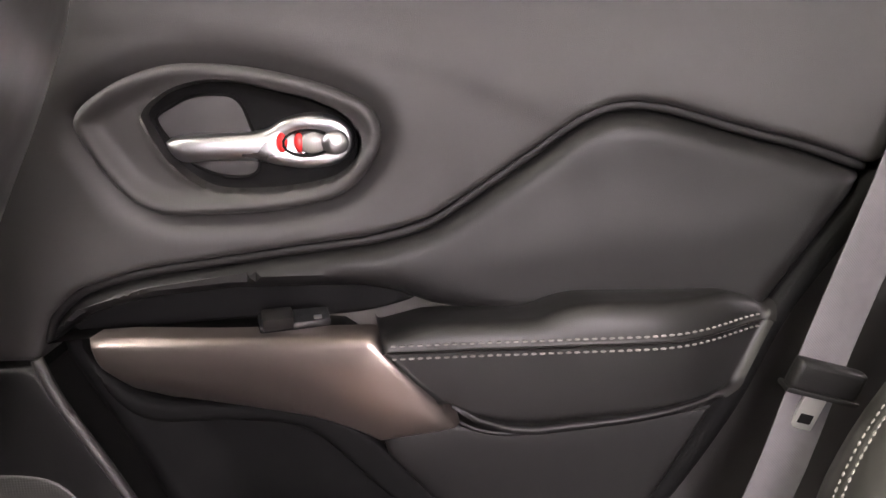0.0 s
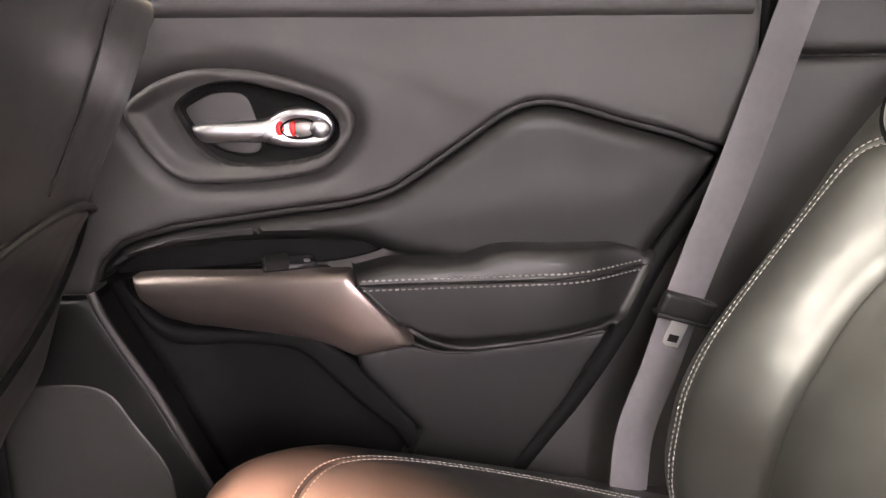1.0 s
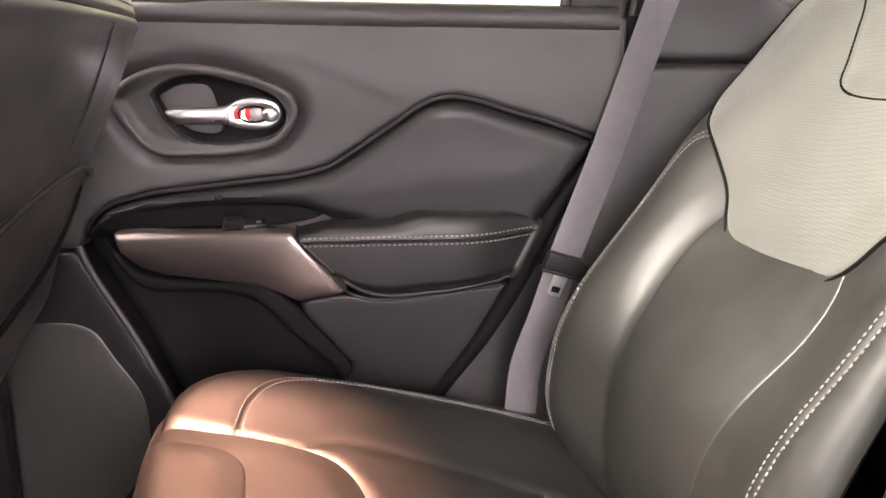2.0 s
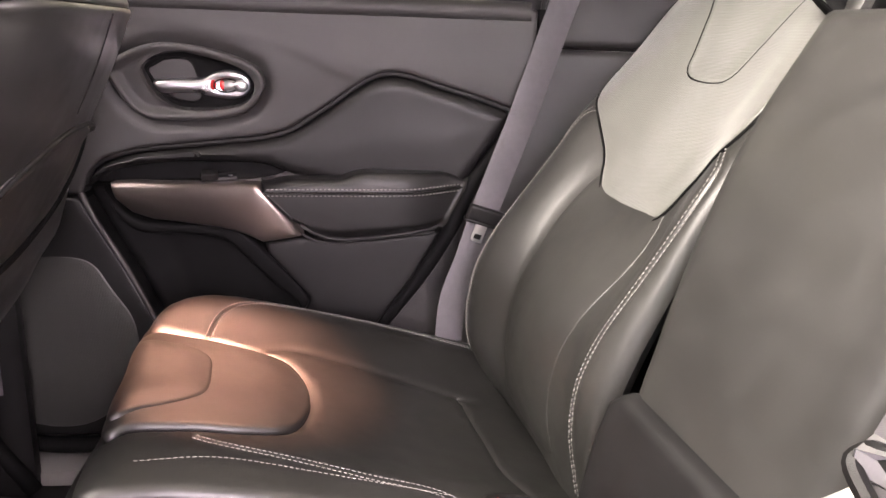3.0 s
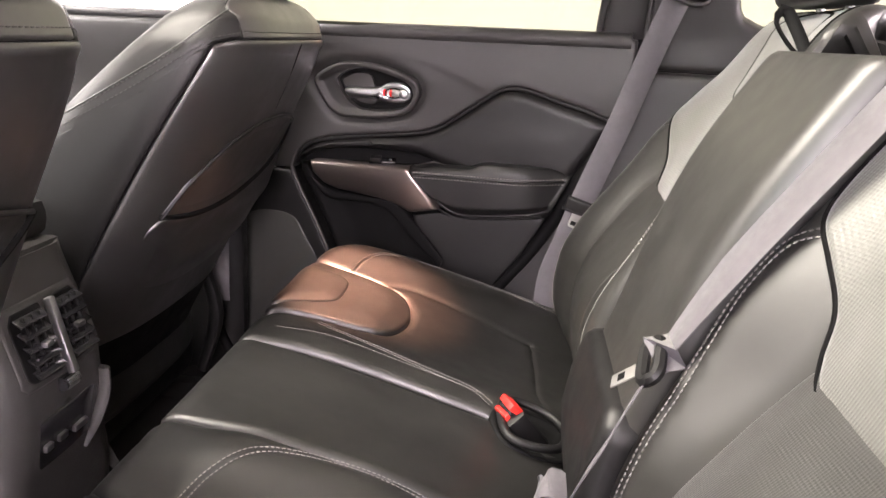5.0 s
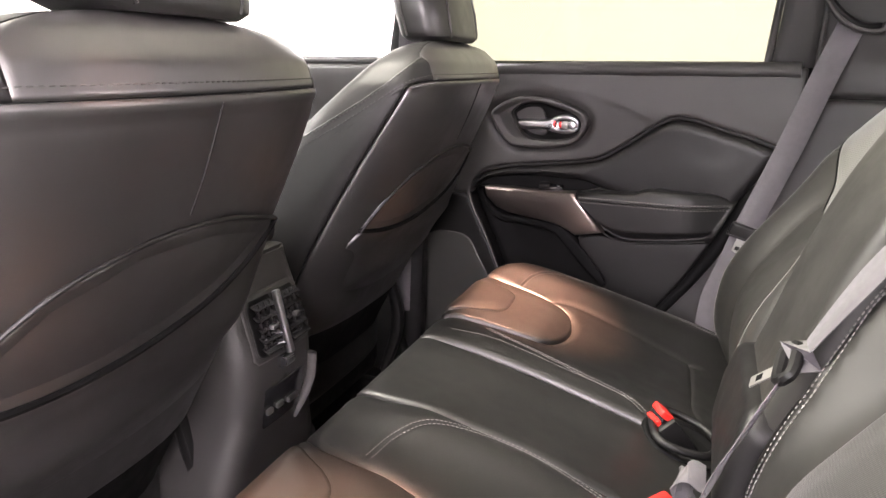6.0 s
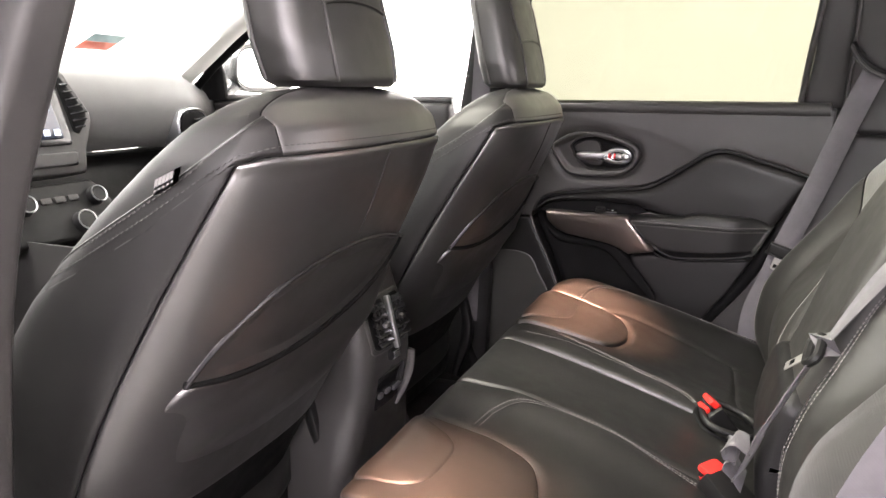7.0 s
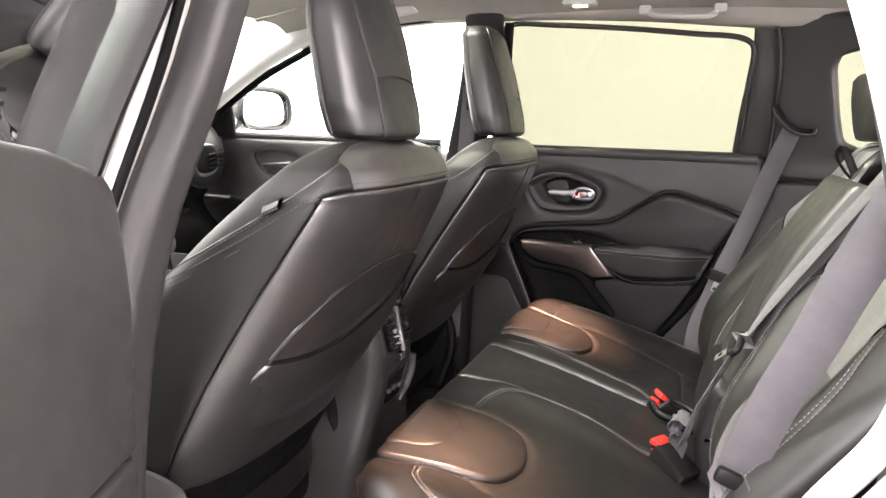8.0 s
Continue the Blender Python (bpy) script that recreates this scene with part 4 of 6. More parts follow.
def cushion_z(x, y):
    e = np.abs(y - CY)
    u = e - 0.345
    z = 0.735 - 0.25 * (x + 0.1) - 0.10 * np.maximum(x + 0.1, 0) ** 2 + 0.022 * sm(-y, -0.1, 0.1) * sm(x, -0.24, -0.1) * (1 - sm(x, 0.0, 0.2))
    z = z + 0.024 * np.exp(-((u - 0.225) / 0.065) ** 2) + np.where(y < CY, 0.012, 0.009) * np.exp(-((u + np.where(y < CY, 0.205, 0.155)) / 0.045) ** 2) * sm(x, -0.24, -0.1)
    z = z - 0.008 * np.exp(-((u - 0.02) / 0.10) ** 2) * sm(x, -0.1, 0.1)
    z = z - rounded(x - front_outline(y), 0.042) - rounded(0.665 - e, 0.05)
    return z


def cushion_place(u, v):
    """u: along the bench (y), v: towards its back (x)."""
    return np.stack([v, u, cushion_z(v, u)], -1)


bench = thing("rear_seat", "black leather rear bench seat with grey double stitching", "car seat", at=(0, CY, 0.6))


def side_pts(side, pts):
    """Local (x, distance outboard of the seat's middle) to bench coordinates."""
    return [(CY + side * (0.345 + u), x) for x, u in pts]


for side in (1, -1):
    inner = 0.208 if side > 0 else 0.246
    outline = side_pts(side, [(-0.240, -inner), (-0.240, 0.0), (-0.236, 0.10), (-0.215, 0.20), (-0.17, 0.27), (-0.11, 0.306), (0.0, 0.318), (0.12, 0.305), (0.22, 0.285), (0.33, 0.26), (0.33, -inner), (0.1, -inner), (-0.05, -inner + 0.005), (-0.15, -inner + 0.004)])
    out_st = curve(side_pts(side, [(-0.149, 0.128), (-0.137, 0.180), (-0.105, 0.222), (-0.055, 0.245), (0.03, 0.250), (0.12, 0.243), (0.21, 0.232), (0.29, 0.222)]), 0.008)
    out_seam = curve(side_pts(side, [(-0.228, 0.135), (-0.17, 0.128), (-0.095, 0.116), (-0.045, 0.135), (0.05, 0.125), (0.19, 0.092), (0.21, 0.09)]), 0.008)
    rear_seam = curve(side_pts(side, [(0.19, 0.095), (0.197, 0.0), (0.20, -0.09), (0.215, -0.15)]), 0.008)
    in_line = [(-0.142, -0.112), (-0.120, -0.122), (-0.044, -0.140), (0.031, -0.156), (0.105, -0.168), (0.135, -0.190)] if side > 0 else [(-0.139, -0.112), (-0.130, -0.158), (-0.098, -0.202), (-0.04, -0.226), (0.03, -0.231), (0.10, -0.223), (0.16, -0.215)]
    in_st = curve(side_pts(side, in_line), 0.008)
    inset = side_pts(side, [(-0.228, 0.115), (-0.17, 0.122), (-0.091, 0.113), (-0.045, 0.092), (-0.022, 0.040), (-0.023, -0.020), (-0.045, -0.068), (-0.09, -0.084), (-0.14, -0.090), (-0.20, -0.105), (-0.228, -0.118), (-0.232, 0.0)])
    cover = sheet("seat_cover", outline, cushion_place, LEATHER, bench, edge=0.013, step=0.011, skirt=0.05, flip=True,
                  seams=[(out_st, 0.004, 0.0022), (out_seam, 0.012, 0.0035), (rear_seam, 0.005, 0.003), (in_st, 0.007, 0.0022), (curve(inset, 0.008, True), 0.010, 0.006)])
    for o in (-0.0038, 0.0038):
        sew("stitching", beside(out_st, o), cushion_place, cover, 0.0004, flip=True)
        sew("stitching", beside(in_st, o), cushion_place, cover, 0.0005, flip=True, r=0.0006)
    sheet("seat_inset", inset, lambda u, v: cushion_place(u, v) + np.array((0, 0, 0.004)), LEATHER, bench, edge=0.007, step=0.010, skirt=0.01, flip=True, bulge=lambda u, v, d: 0.004 * sm(d, 0, 0.04))
    pad = side_pts(side, [(-0.226, 0.085), (-0.19, 0.088), (-0.158, 0.082), (-0.138, 0.062), (-0.133, 0.020), (-0.136, -0.025), (-0.155, -0.050), (-0.19, -0.075), (-0.226, -0.095), (-0.230, 0.0)])
    sheet("seat_pad", pad, lambda u, v: cushion_place(u, v) + np.array((0, 0, 0.010)), LEATHER, bench, edge=0.006, step=0.009, skirt=0.01, flip=True, bulge=lambda u, v, d: 0.004 * sm(d, 0, 0.03))
# middle place
mid_out = [(CY - 0.094, -0.238), (CY + 0.132, -0.238), (CY + 0.137, -0.15), (CY + 0.135, -0.05), (CY + 0.130, 0.1), (CY + 0.128, 0.33), (CY - 0.090, 0.33), (CY - 0.092, 0.1), (CY - 0.096, -0.05), (CY - 0.097, -0.15)]
sheet("middle_cover", mid_out, cushion_place, LEATHER, bench, edge=0.012, step=0.011, skirt=0.05, flip=True, smooth_outline=False, bulge=lambda u, v, d: 0.002 * sm(d, 0, 0.05))
for s in (1,):
    line = curve([(CY + s * 0.180, -0.19), (CY + s * 0.192, -0.12), (CY + s * 0.184, 0.0), (CY + s * 0.176, 0.12)], 0.008)
    sew("stitching", line, cushion_place, bench, 0.0006, flip=True, r=0.0005)


# front face of the bench
def valance(s, t):
    y = CY + (s - 0.5) * 1.28
    x0 = front_outline(y)
    z1 = cushion_z(x0 + 0.002, y) - 0.004
    x = x0 + 0.004 + 0.11 * t ** 1.5
    return np.stack([x, y, z1 - 0.24 * t], -1)


grid_part("front_cover", valance, 60, 14, LEATHER, bench, skirt=0.01)
# hidden body that fills the bench
box("foam_body", (0.50, 1.24, 0.12), pose(0.12, CY, 0.555, 0, 12, 0), PLASTIC_DARK, bench, 0.02)


# ---- rear backrests ----
BZ = [0.60, 0.66, 0.72, 0.78, 0.85, 0.92, 0.97, 1.05, 1.12, 1.18, 1.215, 1.235, 1.238, 1.225, 1.19]
BX = [0.275, 0.262, 0.257, 0.266, 0.288, 0.318, 0.342, 0.388, 0.430, 0.468, 0.492, 0.520, 0.550, 0.580, 0.600]
BS = np.concatenate([[0], np.cumsum(np.hypot(np.diff(BZ), np.diff(BX)))])


def s_at(z):
    return float(np.interp(z, BZ[:12], BS[:12]))


def back_place(side, lift=0.0):
    """u: distance outboard of the seat's middle, v: length up the backrest."""
    yc = CY + side * 0.345

    def f(u, v):
        vv = np.clip(v, 0, BS[-1])
        # a smoothed profile
        x = sum(w * np.interp(vv + o, BS, BX) for o, w in ((-0.02, 0.25), (0, 0.5), (0.02, 0.25)))
        z = sum(w * np.interp(vv + o, BS, BZ) for o, w in ((-0.02, 0.25), (0, 0.5), (0.02, 0.25)))
        x = x + 0.12 * (u + 0.17) * sm(vv, 0.18, 0.42)
        fwd = 0.038 * np.exp(-((u - 0.192) / 0.062) ** 2) * sm(vv, -0.03, 0.1) * (1 - sm(vv, 0.42, 0.6)) + 0.016 * np.exp(-((u + 0.165) / 0.04) ** 2) * sm(vv, 0.05, 0.2) * (1 - sm(vv, 0.4, 0.6))
        fwd = fwd + 0.014 * np.exp(-((vv - 0.2) / 0.09) ** 2) * np.exp(-(u / 0.12) ** 2)
        x = x + 0.024 * np.exp(-((u + 0.03) / 0.13) ** 4) * sm(vv, 0.22, 0.36)
        back = rounded(0.270 - u, 0.050) + rounded(u + 0.215, 0.03)
        return np.stack([x - (fwd - back + lift) * 0.87, yc + side * u, z + (fwd - back + lift) * 0.45], -1)

    return f


def rear_backrest(side):
    pl = back_place(side)
    fl = side > 0
    zs = lambda pts: [(u, s_at(z)) for u, z in pts]
    inner = 0.212 if side > 0 else 0.194
    out = zs([(-0.20, 0.62), (0.0, 0.62), (0.20, 0.62), (0.240, 0.70), (0.254, 0.82), (0.258, 1.0), (0.260, 1.08), (0.258, 1.12)]) + [(0.246, s_at(1.2)), (0.215, BS[11]), (0.165, BS[13]), (-0.12, BS[13]), (-0.175, BS[11]), (-inner + 0.004, s_at(1.2))] + zs([(-inner, 1.10), (-inner, 0.9), (-inner + 0.004, 0.75)])
    st_out = curve(zs([(0.196, 0.66), (0.197, 0.75), (0.205, 0.84), (0.207, 0.93), (0.200, 0.99), (0.185, 1.030), (0.163, 1.042)]), 0.008)
    st_in = curve(zs([(-0.160, 0.66), (-0.150, 0.78), (-0.158, 0.86), (-0.172, 0.93), (-0.180, 0.98), (-0.176, 1.025), (-0.155, 1.042)]), 0.008)
    waist = [(0.098, 0.978), (0.114, 0.952), (0.120, 0.91), (0.112, 0.856), (0.100, 0.78), (0.095, 0.70)]
    pleats = [curve(zs([(k * u, z) for u, z in waist]), 0.008) for k in (1,)]
    ob = cover = sheet("backrest", out, pl, LEATHER_LIT, bench, "padded black leather backrest", edge=0.02, step=0.012, skirt=0.06, flip=fl, seams=[(st_out, 0.004, 0.0025), (st_in, 0.004, 0.0025)] + [(p, 0.024, 0.007) for p in pleats])
    for line in (st_out, st_in):
        for o in (-0.0042, 0.0042):
            sew("stitching", beside(line, o), pl, cover, 0.0006, flip=fl, pitch=0.0062, length=0.0042, r=0.0008)
    lum = zs([(0.075, 0.975)] + [(u - 0.008, z) for u, z in waist] + [(0.09, 0.66), (-0.082, 0.66)] + [(-0.88 * u + 0.008, z) for u, z in waist[::-1]] + [(-0.068, 0.978)])
    sheet("lumbar_panel", lum, back_place(side, 0.001), PERFORATED_DARK if side < 0 else LEATHER_LIT, ob, "smooth leather lumbar panel" if side > 0 else "perforated leather lumbar panel", edge=0.004, step=0.012, skirt=0.010, flip=fl, bulge=lambda u, v, d: 0.003 * sm(d, 0, 0.04))
    ins = zs([(0.234, 1.090), (0.198, 1.056), (0.150, 1.025), (0.112, 0.992), (0.092, 0.964), (0.074, 0.946), (0.030, 0.939), (-0.035, 0.943), (-0.074, 0.950), (-0.092, 0.968), (-0.108, 0.994), (-0.140, 1.025), (-0.168, 1.052), (-0.180, 1.090)]) + [(-0.176, s_at(1.18)), (-0.150, BS[11] - 0.01), (0.0, BS[11]), (0.185, BS[11] - 0.01), (0.225, s_at(1.17))]
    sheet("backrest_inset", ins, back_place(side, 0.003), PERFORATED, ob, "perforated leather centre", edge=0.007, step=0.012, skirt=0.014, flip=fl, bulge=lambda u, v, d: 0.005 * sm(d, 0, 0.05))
    top = zs([(0.040, 1.100), (0.058, 1.110), (0.066, 1.130), (0.085, 1.175)]) + [(0.100, s_at(1.215)), (0.0, s_at(1.228)), (-0.100, s_at(1.215))] + zs([(-0.085, 1.175), (-0.066, 1.130), (-0.056, 1.110), (-0.040, 1.100)])
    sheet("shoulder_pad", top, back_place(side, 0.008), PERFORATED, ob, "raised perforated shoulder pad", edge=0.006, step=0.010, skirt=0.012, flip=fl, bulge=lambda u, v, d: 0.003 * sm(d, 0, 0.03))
    for outline, lift in ((ins, 0.0005), (top, 0.0065)):
        line = curve(outline, 0.008, True)
        rod("piping", back_place(side, lift)(line[:, 0], line[:, 1]), 0.0022, RUBBER_AND_SHADE, ob, closed=True, smooth_line=False, sides=6)
    # back and side body
    yc = CY + side * 0.345
    box("backrest_body", (0.09, 0.40, 0.52), pose(0.475, yc + side * 0.012, 0.95, 0, 24, 0), PLASTIC_DARK, ob, 0.03)
    # head restraint on two posts
    hr = headrest(ob, 0.548, yc, 1.238, 0.125, 0.045, 0.140, 0.10, LEATHER_LIT)
    for k in (-0.05, 0.05):
        rod("post", [(0.565, yc + k, 1.20), (0.560, yc + k, 1.28)], 0.006, SATIN, ob)
    return ob


def headrest(parent, x, y, z0, half, deep, high, lean, mat, name="head_restraint"):
    """A padded head restraint, leaning forward as it rises."""
    def f(s, t):
        a = 2 * math.pi * s
        q = t
        grow = np.interp(q, [0, 0.03, 0.10, 0.25, 0.6, 0.85, 0.95, 1.0], [0.02, 0.80, 0.95, 1.0, 0.95, 0.80, 0.58, 0.02])
        zz = np.interp(q, [0, 0.03, 0.10, 0.25, 0.6, 0.85, 0.95, 1.0], [0.0, 0.0, 0.03, 0.18, 0.60, 0.90, 0.98, 1.0])
        p = 2.9
        r = (np.abs(np.cos(a)) ** p + np.abs(np.sin(a)) ** p) ** (-1 / p)
        xx = x - lean * zz * high * 2.2 + deep * grow * r * np.sin(a) - 0.010 * (1 - np.cos(a) ** 2) * 0
        return np.stack([xx, y + half * grow * r * np.cos(a), z0 + high * zz + 0.006 * np.cos(2 * a) * 0], -1)

    ob = grid_part(name, f, 49, 34, mat, parent, closed_u=True, flip=False)
    return ob


rear_backrest(1)
rear_backrest(-1)

# middle backrest with its folding armrest
midb = bench


def mid_place(u, v):
    x = np.interp(v, BS, BX) - 0.020 - 0.030 * sm(v, s_at(0.85), s_at(1.1))
    z = np.interp(v, BS, BZ)
    return np.stack([x, CY - 0.014 + u, z], -1)


midb = sheet("middle_backrest", [(-0.115, s_at(0.80)), (0.115, s_at(0.80)), (0.132, s_at(0.9)), (0.146, s_at(1.1)), (0.150, s_at(1.188)), (-0.128, s_at(1.188)), (-0.128, s_at(1.1)), (-0.122, s_at(0.9))], mid_place, LEATHER_LIT, midb, "flat black armrest panel", edge=0.026, step=0.014, skirt=0.10, smooth_outline=False, flip=True)
sheet("lower_block", [(-0.122, s_at(0.63)), (0.135, s_at(0.63)), (0.130, s_at(0.82)), (0.11, s_at(0.838)), (-0.10, s_at(0.838)), (-0.12, s_at(0.82))], lambda u, v: mid_place(u, v) - np.array((0.014, 0, -0.004)), LEATHER_SIDE, midb, edge=0.018, step=0.014, skirt=0.08, smooth_outline=False, flip=True)
box("panel_body", (0.05, 0.25, 0.5), pose(0.40, CY, 0.93, 0, 26, 0), PLASTIC_DARK, midb, 0.02)
box("cargo_shade", (0.02, 0.9, 0.22), pose(0.66, CY, 1.12), PLASTIC_DARK, midb, 0.004)

# release strap on the backrest's shoulder
strap = thing("release_strap", "black webbing release loop on the backrest shoulder", "strap", at=(0.50, 0.25, 1.2))
rod("loop", [(0.472, 0.190, 1.162), (0.452, 0.214, 1.186), (0.440, 0.232, 1.214), (0.450, 0.238, 1.226), (0.462, 0.224, 1.204), (0.474, 0.198, 1.168)], 0.0075, RUBBER_AND_SHADE, strap, flat=0.35)


# ---- belts and buckles ----
def buckle(x, y, z, lean, turn, name_label):
    ob = thing("seat_buckle", name_label, "seat belt buckle", "buckles", at=(x, y, z))
    m = pose(x, y, z, 0, lean, turn)
    box("buckle_body", (0.030, 0.052, 0.075), m @ pose(0, 0, -0.03), PLASTIC_DARK, ob, 0.007)
    box("release_button", (0.011, 0.036, 0.022), m @ pose(0.008, 0.0, 0.012, 0, -14, 0), RED, ob, 0.004, "red release button")
    box("slot_lip", (0.008, 0.033, 0.014), m @ pose(-0.009, 0.002, 0.008, 0, 16, 6), RED, ob, 0.003, "red slot lip")
    box("slot", (0.004, 0.036, 0.006), m @ pose(-0.001, 0, 0.013), GLOSS_BLACK, ob, 0.001)
    return ob


buckle(0.160, 0.155, 0.690, -38, 25, "black seat buckle with a red release button in the bench")
buckle(0.176, -0.078, 0.690, -62, -36, "black seat buckle with a red release button in the bench")
well = thing("buckle_well", "black plastic pocket for the buckles between the seats", "tray", at=(0.2, 0.17, 0.66))
sheet("well_floor", [(0.188, 0.135), (0.205, 0.19), (0.190, 0.235), (0.125, 0.238), (0.108, 0.20), (0.118, 0.15)], lambda u, v: cushion_place(u, v) + np.array((0, 0, 0.006)), RUBBER_AND_SHADE, well, edge=0.006, step=0.010, skirt=0.012, flip=True, bulge=lambda u, v, d: -0.004 * sm(d, 0.004, 0.012))
rod("well_rim", [(0.15, 0.20, 0.687), (0.21, 0.205, 0.668), (0.235, 0.17, 0.662), (0.22, 0.115, 0.668), (0.16, 0.11, 0.682)], 0.006, PLASTIC_DARK, well, closed=True)


def seat_belt(points, across, head, head_turn, label, tongue=True, width=0.047, sleeve=False):
    ob = thing("seat_belt", label, "seat belt", "rear seat belts", at=points[-1])
    ribbon("webbing", points, across, width, 0.0016, WEBBING, ob)
    if tongue:
        m = tongue if isinstance(tongue, Matrix) else pose(*head, *head_turn)
        loop = []
        for k in range(32):
            a = 2 * math.pi * k / 32
            r = (abs(math.cos(a)) ** 4 + abs(math.sin(a)) ** 4) ** -0.25
            loop.append((m @ Vector((0.029 * r * math.cos(a), -0.002, 0.013 * r * math.sin(a))))[:])
        if sleeve:
            head_part = box("tongue_sleeve", (0.060, 0.013, 0.026), m @ pose(0, 0, 0), PLASTIC_DARK, ob, 0.005, "black plastic sleeve", 3)
            box("sleeve_lip", (0.064, 0.016, 0.005), m @ pose(0, 0, -0.013), PLASTIC_DARK, head_part, 0.002)
        else:
            rod("tongue_loop", loop, 0.0062, PLASTIC_DARK, ob, closed=True, smooth_line=False, sides=8)
        bm = bmesh.new()
        add_box(bm, (0.020, 0.003, 0.036 if sleeve else 0.054), m @ pose(0, 0, -0.029 if sleeve else -0.038), 0.0012)
        blade = part("tongue_blade", bm, STEEL, ob, "steel latch tongue")
        box("latch_hole", (0.012, 0.0038, 0.009 if sleeve else 0.012), m @ pose(0, 0, -0.037 if sleeve else -0.048), RUBBER_AND_SHADE, blade, 0.001)
    return ob


rb = seat_belt([(0.404, 0.668, 1.262), (0.374, 0.665, 1.18), (0.325, 0.662, 1.03), (0.272, 0.658, 0.885), (0.262, 0.656, 0.855), (0.245, 0.655, 0.80), (0.222, 0.655, 0.73), (0.215, 0.650, 0.66)],
               [(0.9, 0.1, -0.4)] * 2 + [(0.92, 0.05, -0.35)] * 6, (0.268, 0.648, 0.872), (8, 17, -4), "grey seat belt hanging beside the rear door with its latch tongue", sleeve=True)
rod("belt_guide", [(0.358, 0.664, 1.318), (0.366, 0.658, 1.298), (0.388, 0.654, 1.272), (0.420, 0.653, 1.256), (0.446, 0.656, 1.258)], [0.008, 0.012, 0.013, 0.012, 0.008], PLASTIC_DARK, rb, flat=0.7)
rod("guide_lip", [(0.354, 0.652, 1.312), (0.364, 0.645, 1.290), (0.388, 0.641, 1.264), (0.420, 0.640, 1.249), (0.450, 0.645, 1.251), (0.452, 0.648, 1.262)], 0.0042, PLASTIC, rb)

ax_z = Vector((0.607, -0.416, 0.676))
ax_y = Vector((0.773, 0.115, -0.624))
ax_y = (ax_y - ax_z * ax_y.dot(ax_z)).normalized()
ax_x = ax_y.cross(ax_z)
CT = Matrix.Translation((0.276, -0.117, 0.910)) @ Matrix((ax_x, ax_y, ax_z)).transposed().to_4x4() @ Matrix.Scale(0.76, 4)
cb = seat_belt([(0.470, -0.150, 1.235), (0.432, -0.140, 1.170), (0.390, -0.128, 1.10), (0.330, -0.115, 1.0), (0.292, -0.112, 0.930), (0.280, -0.115, 0.908)],
               [(0, 0.97, 0.2)] * 4 + [(0.15, 0.9, 0.1), tuple(ax_x)], None, None, "grey middle seat belt with its steel latch tongue", tongue=CT)
ribbon("lap_webbing", [(0.279, -0.117, 0.908), (0.258, -0.126, 0.868), (0.240, -0.136, 0.832), (0.226, -0.134, 0.800), (0.218, -0.118, 0.762), (0.206, -0.095, 0.715)], [(0.35, 0.9, 0)] * 6, 0.042, 0.0016, WEBBING, cb)
ribbon("folded_webbing", [(0.214, -0.110, 0.765), (0.196, -0.112, 0.772), (0.186, -0.110, 0.758), (0.200, -0.104, 0.748), (0.190, -0.102, 0.738), (0.198, -0.094, 0.722), (0.212, -0.09, 0.700)], [(0.3, 1, 0.05)] * 7, 0.044, 0.0016, WEBBING, cb, step=0.005)
lb = seat_belt([(0.455, -0.605, 1.280), (0.420, -0.602, 1.262), (0.384, -0.594, 1.220), (0.356, -0.577, 1.155), (0.338, -0.564, 1.105), (0.318, -0.548, 1.041), (0.294, -0.531, 0.974), (0.273, -0.514, 0.900), (0.264, -0.503, 0.866)],
               [(0.8, -0.2, -0.5)] * 2 + [(0.92, -0.2, -0.32)] * 7, None, None, "grey seat belt hanging over the rear backrest bolster", tongue=False)
ribbon("belt_fold", [(0.264, -0.503, 0.868), (0.258, -0.500, 0.855), (0.268, -0.505, 0.846), (0.290, -0.515, 0.860), (0.298, -0.530, 0.84), (0.285, -0.56, 0.76), (0.27, -0.585, 0.66)], [(0.92, -0.2, -0.32)] * 7, 0.050, 0.0018, WEBBING, lb)
box("anchor_bracket", (0.056, 0.014, 0.020), pose(0.268, -0.512, 0.862, 0, 20, 6), PLASTIC_DARK, lb, 0.006, "folded black anchor bracket")
box("belt_guide", (0.085, 0.018, 0.024), pose(0.455, -0.603, 1.288, 0, 33, 0), PLASTIC_DARK, lb, 0.007)


# ---- front seats ----
SZ = [0.62, 0.70, 0.80, 0.90, 1.00, 1.10, 1.157, 1.190, 1.212, 1.224, 1.228]
SXB = [-0.480, -0.440, -0.385, -0.328, -0.275, -0.226, -0.203, -0.210, -0.228, -0.250, -0.262]
SXF = [-0.74, -0.70, -0.66, -0.615, -0.545, -0.440, -0.372, -0.335, -0.308, -0.288, -0.270]
SW = [0.235, 0.258, 0.270, 0.268, 0.256, 0.242, 0.228, 0.205, 0.165, 0.11, 0.02]


